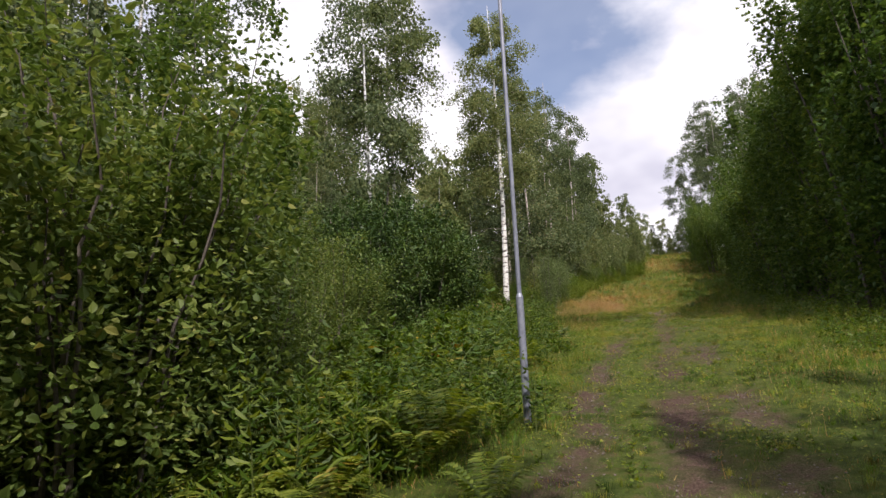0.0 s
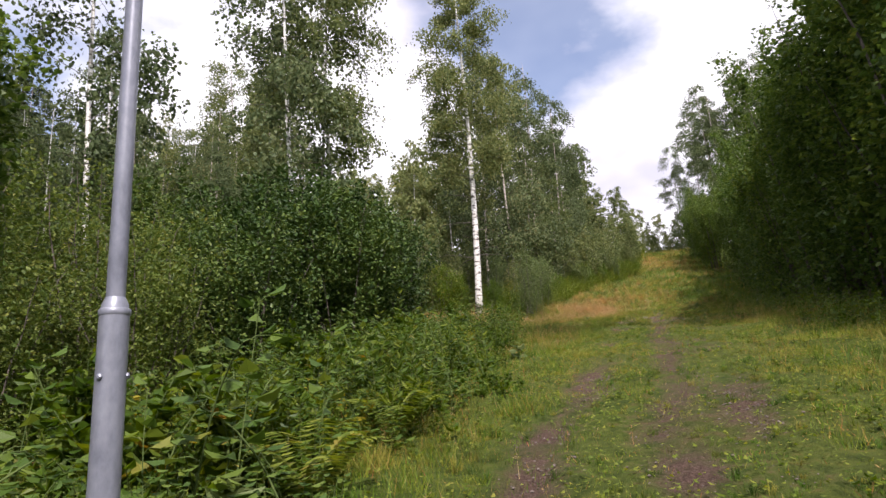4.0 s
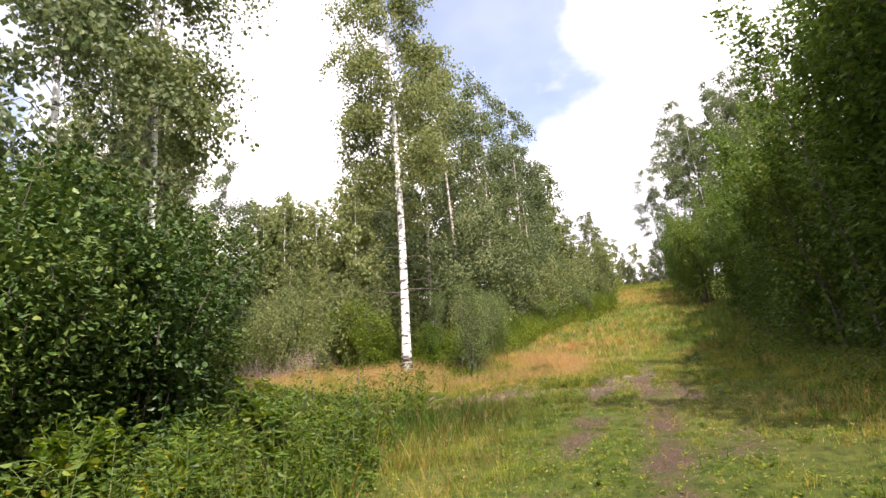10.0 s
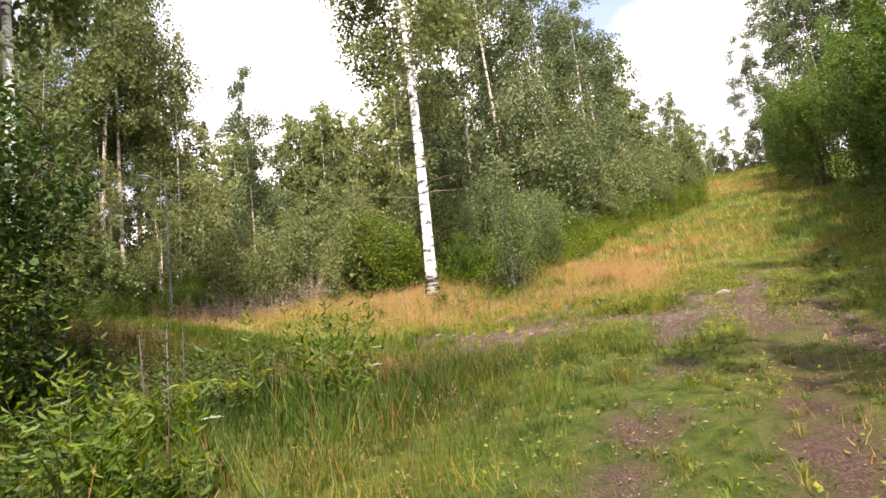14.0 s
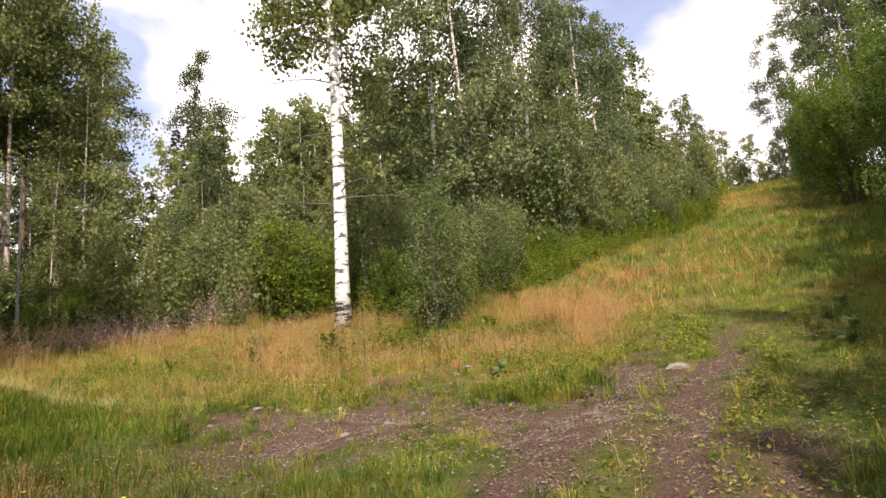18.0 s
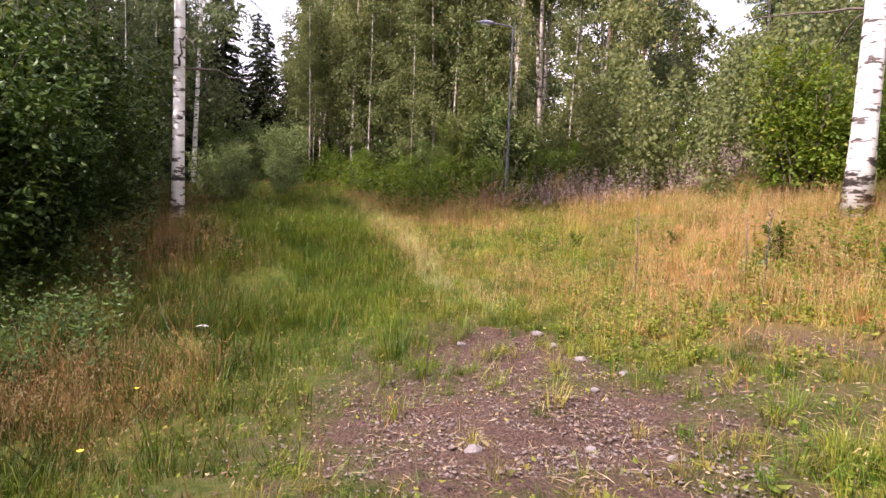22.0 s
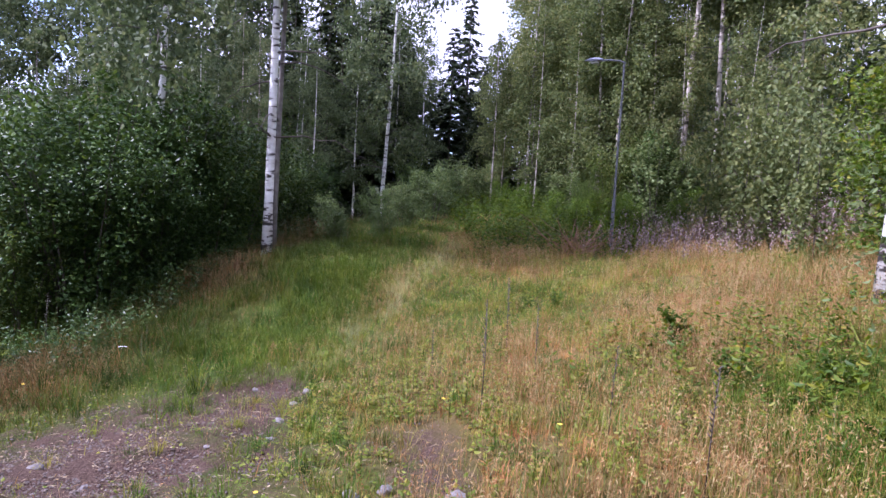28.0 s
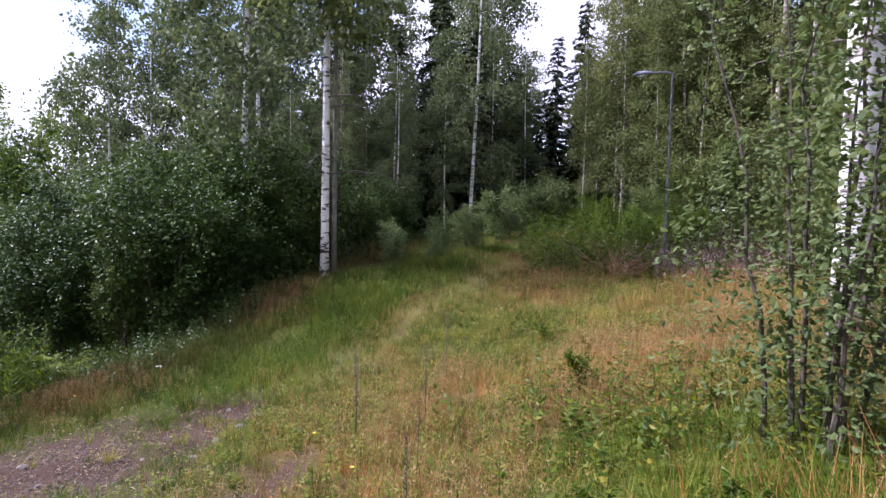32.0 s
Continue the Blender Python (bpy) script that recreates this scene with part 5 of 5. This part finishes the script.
x = trail_x(y) - np.interp(y, [37, 42, 46, 47.5, 50, 80], [7.3, 7.2, 6.3, 3.9, 1.8, 1.7]) - 4.0 * hr.uniform(0, 1, 3400) ** 1.2
herbs("slope_herbs", "yellow-green herbs and saplings up the slope", 93, x, y, hr.uniform(0.25, 1.3, 3400) * (0.3 + 1.3 * mottle(x, y, 1.6, 16) ** 1.5), HERB_LEAF, 0.12, 12)
y = hr.uniform(35, 52, 1700)
x = trail_x(y) - np.interp(y, [35, 37, 42, 46, 47.5, 50, 52], [7.6, 7.0, 7.0, 6.0, 3.8, 1.7, 1.5]) - 1.8 * hr.uniform(0, 1, 1700)
herbs("hill_foot_herbs", "tall yellow-green herbs along the foot of the hill", 87, x, y, hr.uniform(0.3, 1.0, 1700) * (0.45 + 0.9 * mottle(x, y, 1.2, 24)), HERB_LEAF, 0.13, 14)
y = hr.uniform(35.6, 50, 1100)
x = trail_x(y) - np.interp(y, [35, 37, 42, 46, 47.5, 50], [6.1, 5.6, 5.1, 4.5, 2.6, 1.2]) - 2.2 * hr.uniform(0, 1, 1100) ** 1.2
herbs("bank_weeds", "bright yellow-green weeds between ripe grass and bushes", 85, x, y, hr.uniform(0.35, 1.25, 1100) * (0.4 + 0.9 * mottle(x, y, 1.0, 29)), MEADOW_LEAF, 0.11, 14)
k = hr.uniform(0, 1, 480)
herbs("dried_willowherb", "grey-purple withered willowherb stalks", 94, -3.4 + 4.2 * k + hr.normal(0, 0.45, 480), 32.9 + 4.8 * k + hr.normal(0, 0.55, 480), hr.uniform(0.4, 0.95, 480), rough_material("withered_leaf", [(0.3, (0.22, 0.155, 0.145)), (0.7, (0.47, 0.37, 0.34))], 9), 0.055, 16, 0.5, (0.16, 0.10, 0.07))
x, y = hr.uniform(-10, 5, 3000), hr.uniform(36.5, 54, 3000)
keep = x < trail_x(y) - 5
herbs("hillside_thicket", "tall green and withered herbs on the open hillside", 98, x[keep], y[keep], hr.uniform(0.4, 1.6, int(keep.sum())) * (0.3 + 1.2 * mottle(x[keep], y[keep], 1.8, 17)), HERB_LEAF, 0.13, 12)
x, y = hr.uniform(-9, 3, 900), hr.uniform(22.6, 24.6, 900)
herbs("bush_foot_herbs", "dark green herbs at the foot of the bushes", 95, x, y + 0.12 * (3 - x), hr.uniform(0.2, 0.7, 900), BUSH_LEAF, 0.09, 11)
x, y = hr.normal(4.9, 1.0, 150), hr.normal(32.6, 0.8, 150)
herbs("meadow_herbs", "leafy green herbs in ripe grass by the birch", 96, x, y, hr.uniform(0.2, 0.55, 150), HERB_LEAF, 0.10, 11)
x, y = hr.uniform(-14, -3, 1500), hr.uniform(27.5, 33.5, 1500)
keep = y > 28.2 + 0.14 * (x + 14)
herbs("wood_edge_herbs", "tall green herbs at the edge of the wood", 97, x[keep], y[keep], hr.uniform(0.3, 1.0, int(keep.sum())), HERB_LEAF, 0.12, 12)


x, y = hr.uniform(-4, 10.5, 9500), hr.uniform(24.5, 34.5, 9500)
keep = (hr.uniform(0, 1, 9500) < np.clip(2.2 * mottle(x, y, 0.9, 22) - 0.6, 0, 1)) & (wear(x, y) < 0.35) & (lush(x, y) < 0.3) & (painted_shade(x, y) < 0.3) & (y > 25.6)
herbs("clearing_herbs", "low yellow-green leafy herbs in the clearing", 89, x[keep], y[keep], hr.uniform(0.07, 0.26, int(keep.sum())), MEADOW_LEAF, 0.060, 8)
x, y = hr.normal(7.75, 0.30, 50), hr.normal(27.75, 0.24, 50)
herbs("herb_patch", "bright green leafy herbs at the sand's edge", 86, x, y, hr.uniform(0.08, 0.22, 50), HERB_LEAF, 0.06, 8)
x, y = strip(hr, 5200, -2.8, 4.2, 0, 31)
keep = (hr.uniform(0, 1, 5200) < np.clip(2.4 * mottle(x, y, 0.8, 23) - 0.9, 0, 1)) & (wear(x, y) < 0.3) & ((y < 21) | (x > 7.2))
herbs("trail_herbs", "low green leafy herbs on the trail", 88, x[keep], y[keep], hr.uniform(0.04, 0.14, int(keep.sum())), HERB_LEAF, 0.05, 6)


# ---- single plants ----
def cane_meshes(seed, tall, nodes, leaf):
    """An arching cane: a bent stem, leaves of three leaflets on short stalks."""
    r = np.random.default_rng(seed)
    w = r.uniform(0, 6.283)
    k = np.linspace(0, 1, 9)
    reach = tall * r.uniform(0.25, 0.5)
    line = np.stack([reach * k ** 1.7 * math.cos(w), reach * k ** 1.7 * math.sin(w), tall * (k - 0.22 * k ** 3) - 0.03], -1)
    wood = [tube(line, np.linspace(0.006, 0.0025, 9), 5, False)]
    c, d, s, ln = [], [], [], []
    for i, t in enumerate(np.linspace(0.16, 1.0, nodes)):
        p = np.array([np.interp(t, k, line[:, j]) for j in range(3)])
        a = i * 2.4 + r.normal(0, 0.3)
        out = np.array([math.cos(a), math.sin(a), 0.25])
        tip = p + out * leaf * r.uniform(0.7, 1.2)
        wood.append(tube([p, (p + tip) / 2 + np.array([0, 0, 0.01]), tip], [0.002, 0.0017, 0.0012], 4, False))
        side = np.cross(out, [0, 0, 1.0])
        size = leaf * r.uniform(0.75, 1.2) * (1.15 - 0.5 * t)
        for turn, big in ((0.0, 1.15), (1.25, 0.85), (-1.25, 0.85)):
            way = out * math.cos(turn) + side * math.sin(turn) + np.array([0, 0, -0.25 + r.normal(0, 0.15)])
            c.append(tip)
            d.append(way)
            s.append(np.cross(way, [0, 0, 1.0]) + r.normal(0, 0.2, 3))
            ln.append(size * big)
    v, q = round_leaves(np.array(c), np.array(d), np.array(s), np.array(ln), 0.36)
    wv, wq, wt = merge(wood)
    return build("cane", wv, [wq], HERB_STEM, True), build("leaves", v, [q], CANE_LEAF)


HERB_STEM = rough_material("green_stem", [(0.3, (0.06, 0.10, 0.02)), (0.7, (0.12, 0.16, 0.04))], 20)
canes = [plant("raspberry_cane", (0.2 + 0.4 * i, 9.0 + i), cane_meshes(101 + i, 1.05 - 0.1 * i, 12 - i, 0.085), ("cane", "leaves"), "arching green raspberry cane at the trail's edge", "shrub", "raspberry canes") for i in range(4)]
for i in range(190):
    y = rng.uniform(4.5, 20.5)
    x = trail_x(y) - rng.uniform(2.0, 4.4) - 0.14 * max(0, min(y - 8, 13)) + 0.3 * math.sin(1.1 * y)
    stand(canes[i % 4], [(x, y, 0.45 + 1.05 * rng.uniform() ** 1.6)])
for i in range(26):
    stand(canes[i % 4], [(rng.uniform(4.4, 8.6), rng.uniform(34.0, 36.6), rng.uniform(0.5, 0.9))], "leafy green bramble cane near the white birch")


def fern_mesh(seed):
    """Arching fronds with paired leaflets."""
    r = np.random.default_rng(seed)
    c, d, s, ln = [], [], [], []
    for i in range(9):
        w, reach, rise = i * 0.7 + r.uniform(-0.2, 0.2), r.uniform(0.45, 0.7), r.uniform(0.35, 0.6)
        out = np.array([math.cos(w), math.sin(w), 0.0])
        side = np.array([-out[1], out[0], 0.0])
        for t in np.linspace(0.12, 1, 17):
            p = out * reach * t + np.array([0, 0, rise * math.sin(t * 2.2)])
            for sign in (-1, 1):
                c.append(p)
                d.append(side * sign + out * 0.35 + np.array([0, 0, -0.15]))
                s.append(out + np.array([0, 0, 0.2 * sign]))
                ln.append(0.17 * math.sin(min(1, t * 1.05 + 0.12) * 2.9) + 0.02)
    v, q = leaves(np.array(c), np.array(d), np.array(s), np.array(ln), 0.17, 0.03)
    return build("fronds", v, [q], MEADOW_LEAF)


fern = plant("fern", (-0.75, 6.1), (fern_mesh(71),), ("fronds",), "bright green fern in the trailside herbs", "fern", "ferns")
stand(fern, [(-1.8, 6.2, 1.1), (-0.95, 5.4, 1.1), (-1.6, 7.4, 1.1), (-1.2, 7.0, 1.0), (-0.1, 5.5, 1.05), (1.2, 10.6, 0.9), (0.8, 9.0, 0.9), (-0.75, 3.75, 0.8), (-0.3, 3.3, 0.7), (-0.95, 4.5, 0.85), (0.25, 4.3, 0.7), (-0.1, 5.9, 0.8), (-1.45, 4.1, 0.9), (-1.3, 5.5, 0.95), (-0.3, 5.2, 0.85), (-1.6, 6.8, 1.0), (0.1, 7.6, 0.8), (2.1, 22.6, 0.9), (2.6, 23.3, 0.7)])


def umbel_meshes(seed):
    r = np.random.default_rng(seed)
    stalk = tube([(0, 0, -0.03), (0.01, 0, 0.25), (0.03, 0.01, 0.5)], [0.004, 0.0035, 0.003], 5)
    rays = [tube([(0.03, 0.01, 0.5), (0.03 + 0.06 * math.cos(w), 0.01 + 0.06 * math.sin(w), 0.56)], [0.0015, 0.001], 4) for w in np.linspace(0, 6.283, 8, endpoint=False)]
    sv, sq, st = merge([stalk] + rays)
    n = 60
    w, q = r.uniform(0, 6.283, n), np.sqrt(r.uniform(0, 1, n)) * 0.075
    c = np.stack([0.03 + q * np.cos(w), 0.01 + q * np.sin(w), 0.565 - 0.6 * q * q * 4 + r.normal(0, 0.003, n)], -1)
    v, f = leaves(c, np.stack([np.cos(w), np.sin(w), 0.15 + 0 * w], -1), np.stack([-np.sin(w), np.cos(w), 0 * w], -1), np.full(n, 0.018), 0.5, 0.0)
    return build("stalk", sv, [sq, st], HERB_STEM, True), build("flower_head", v, [f], PETAL)


PETAL = rough_material("white_petal", [(0.3, (0.62, 0.60, 0.55)), (0.7, (0.80, 0.78, 0.74))], 40)
yarrow = plant("wild_carrot", (4.15, 23.1), umbel_meshes(72), ("stalk", "flower_head"), "white-flowered umbel in the grass", "flower", "white umbels")
stand(yarrow, [(4.3, 22.6, 0.85), (2.9, 25.4, 0.6), (4.6, 33.6, 0.6), (9.9, 24.6, 0.6), (10.4, 21.7, 0.6), (3.6, 20.8, 0.9)])


def weed_meshes(seed, stems, tall, leaf, mat, per=9):
    r = np.random.default_rng(seed)
    made = []
    for i in range(stems):
        c, d, ln = [], [], []
        w = r.uniform(0, 6.283)
        line = np.array([(0.02 * math.cos(w), 0.02 * math.sin(w), -0.03), (0.12 * tall * math.cos(w), 0.12 * tall * math.sin(w), tall * 0.5), (0.34 * tall * math.cos(w), 0.34 * tall * math.sin(w), tall * r.uniform(0.75, 1.0))])
        for t in np.linspace(0.2, 1.0, per):
            a = r.uniform(0, 6.283)
            c.append(np.array([np.interp(t, [0, 0.5, 1], line[:, j]) for j in range(3)]))
            d.append((math.cos(a), math.sin(a), r.uniform(-0.2, 0.6)))
            ln.append(leaf * r.uniform(0.6, 1.3) * (1.2 - 0.6 * t))
        v, q = round_leaves(np.array(c), np.array(d), around(r, len(c)), np.array(ln), 0.3)
        made.append(leafy(merge([tube(line, [0.006, 0.005, 0.002], 5, False)]), (v, q), HERB_STEM, mat))
    return (made,)


weed = plant("leafy_weed", (3.93, 31.86), weed_meshes(73, 13, 0.5, 0.085, HERB_LEAF, 18), ("leafy_stem",), "dark green leafy weed clump in ripe grass", "weed", "leafy weeds")
stand(weed, [(5.2, 31.9, 0.7), (6.6, 32.2, 0.7), (7.0, 32.9, 0.9), (5.6, 32.5, 0.8), (1.2, 31.0, 0.6), (2.4, 31.8, 0.6)])


def stalk_mesh(seed):
    r = np.random.default_rng(seed)
    pieces = [tube([(0, 0, -0.03), (0.01, 0.01, 0.5), (0.03, 0.0, 0.95)], [0.006, 0.005, 0.003], 5)]
    for t in np.linspace(0.45, 1, 14):
        w = r.uniform(0, 6.283)
        pieces.append(tube([(0.02 * t, 0, 0.93 * t), (0.02 * t + 0.025 * math.cos(w), 0.025 * math.sin(w), 0.93 * t + 0.03)], [0.006, 0.003], 4))
    v, q, t = merge(pieces)
    return build("stalk", v, [q, t], TWIG, True)


def sapling_meshes(seed, tall, leaf):
    """A single upright stem with large oval leaves to its tip."""
    r = np.random.default_rng(seed)
    k = np.linspace(0, 1, 8)
    line = np.stack([0.10 * tall * k ** 1.5, 0.05 * tall * np.sin(2.2 * k), tall * k - 0.03], -1)
    wood, c, d, s, ln = [tube(line, np.linspace(0.007, 0.003, 8), 6, False)], [], [], [], []
    for i, t in enumerate(np.linspace(0.12, 1.0, 17)):
        p = np.array([np.interp(t, k, line[:, j]) for j in range(3)])
        a = 2.4 * i + r.normal(0, 0.25)
        out = np.array([math.cos(a), math.sin(a), 0.5 + 0.4 * t])
        tip = p + out * 0.25 * leaf
        wood.append(tube([p, tip], [0.0025, 0.002], 4, False))
        c.append(tip)
        d.append(out + np.array([0, 0, -0.35]))
        s.append(np.cross(out, [0, 0, 1.0]) + r.normal(0, 0.25, 3))
        ln.append(leaf * r.uniform(0.75, 1.15) * (1.1 - 0.45 * t))
    v, q = round_leaves(np.array(c), np.array(d), np.array(s), np.array(ln), 0.42, 0.16)
    wv, wq, wt = merge(wood)
    return build("stem", wv, [wq], HERB_STEM, True), build("leaves", v, [q], CANE_LEAF)


YELLOWED = leaf_material("yellowed_leaf", [(0.0, (0.13, 0.14, 0.012)), (0.5, (0.26, 0.235, 0.022)), (0.9, (0.40, 0.30, 0.035)), (1.0, (0.34, 0.16, 0.03))], 0.4, 0.5)
willow_shoot = plant("willow_sapling", (0.42, 8.6), sapling_meshes(76, 1.45, 0.2), ("stem", "leaves"), "upright sapling with large pale green leaves", "sapling", "broad-leaved saplings")
stand(willow_shoot, [(0.15, 8.2, 0.7), (0.75, 9.4, 0.75), (-0.5, 7.2, 0.8), (-0.9, 8.6, 0.85), (0.9, 11.6, 0.8), (-0.3, 6.3, 0.6), (1.3, 13.8, 0.7), (-1.2, 7.9, 0.9)])
goldenrod = plant("yellowing_weed", (-0.5, 9.5), weed_meshes(77, 5, 1.0, 0.10, YELLOWED, 16), ("leafy_stem",), "tall weed with yellowing leaves in the herbs", "weed", "yellowing weeds")
stand(goldenrod, [(-0.2, 9.0, 0.8), (-0.9, 9.9, 0.9), (0.1, 9.8, 0.7), (0.9, 10.4, 0.6), (1.6, 13.0, 0.6), (-0.6, 8.0, 0.6), (2.2, 16.4, 0.7), (0.2, 11.2, 0.75)])
burdock = plant("coltsfoot", (11.5, 28.5), weed_meshes(75, 6, 0.32, 0.2, SALLOW_LEAF, 3), ("leafy_stem",), "coltsfoot with large pale green leaves beside the trail", "weed", "broad-leaved weeds")
stand(burdock, [(12.6, 31.0, 0.7), (12.0, 30.2, 0.6), (7.3, 28.75, 0.7), (0.45, 8.5, 1.2), (-0.1, 9.6, 1.1), (3.0, 15.6, 0.9)])
dock = plant("dock_stalk", (5.15, 29.9), (stalk_mesh(74),), ("stalk",), "dry brown dock stalk standing in grass", "weed", "dry stalks")
stand(dock, [(4.6, 30.4, 0.8), (3.3, 30.2, 0.9), (5.9, 30.8, 0.7), (4.1, 29.4, 0.6), (2.2, 22.2, 1.1), (3.0, 21.2, 1.2), (1.8, 23.6, 1.0), (6.9, 31.1, 0.8)])


# ---- brushwood and small flowers ----
def brush_pile(place, seed):
    r = np.random.default_rng(seed)
    ob = thing("brush_pile", on(*place), "heap of reddish-brown dead twigs beside the lamp post", "brushwood")
    for i in range(46):
        w, reach, rise = r.uniform(0, 6.283), r.uniform(0.4, 1.0), r.uniform(0.15, 0.75)
        c = np.array([r.normal(0, 0.3), r.normal(0, 0.3), r.uniform(0.0, 0.15)])
        line = c + np.outer(np.linspace(0, 1, 5), [reach * math.cos(w), reach * math.sin(w), rise]) + r.normal(0, 0.03, (5, 3))
        v, q, t = tube(line, np.linspace(0.012, 0.004, 5), 5)
        part("twig", build("twig", v, [q, t], DEAD_TWIG, True), ob)


DEAD_TWIG = rough_material("dead_twig", [(0.3, (0.16, 0.085, 0.05)), (0.7, (0.36, 0.22, 0.14))], 8)
brush_pile((-3.1, 31.9), 81)
YELLOW = rough_material("yellow_petal", [(0.3, (0.70, 0.48, 0.03)), (0.7, (0.85, 0.65, 0.06))], 40)


def buttercup_meshes():
    sv, sq, st = tube([(0, 0, -0.02), (0.01, 0, 0.12), (0.015, 0.01, 0.24)], [0.003, 0.0025, 0.002], 5)
    w = np.linspace(0, 6.283, 6, endpoint=False)
    c = np.tile((0.015, 0.01, 0.24), (6, 1))
    v, f = leaves(c, np.stack([np.cos(w), np.sin(w), 0.35 + 0 * w], -1), np.stack([-np.sin(w), np.cos(w), 0 * w], -1), np.full(6, 0.022), 0.5, 0.0)
    return build("stalk", sv, [sq, st], HERB_STEM, True), build("flower_head", v, [f], YELLOW)


yellow = plant("buttercup", (4.9, 24.6), buttercup_meshes(), ("stalk", "flower_head"), "small yellow flower in the grass", "flower", "yellow flowers")
stand(yellow, [(6.9, 28.6, 0.8), (7.6, 28.4, 0.7), (3.9, 24.9, 1.0), (4.4, 22.1, 1.1), (2.6, 12.6, 1.0), (3.4, 15.4, 1.1), (6.2, 30.4, 0.9), (5.4, 29.6, 0.9)])
for _ in range(30):
    y = rng.uniform(4.5, 20)
    stand(weed, [(trail_x(y) - rng.uniform(2.9, 4.6) - 0.14 * max(0, y - 8), y, rng.uniform(0.9, 2.3))], "tall green nettle clump on the trail's bank")
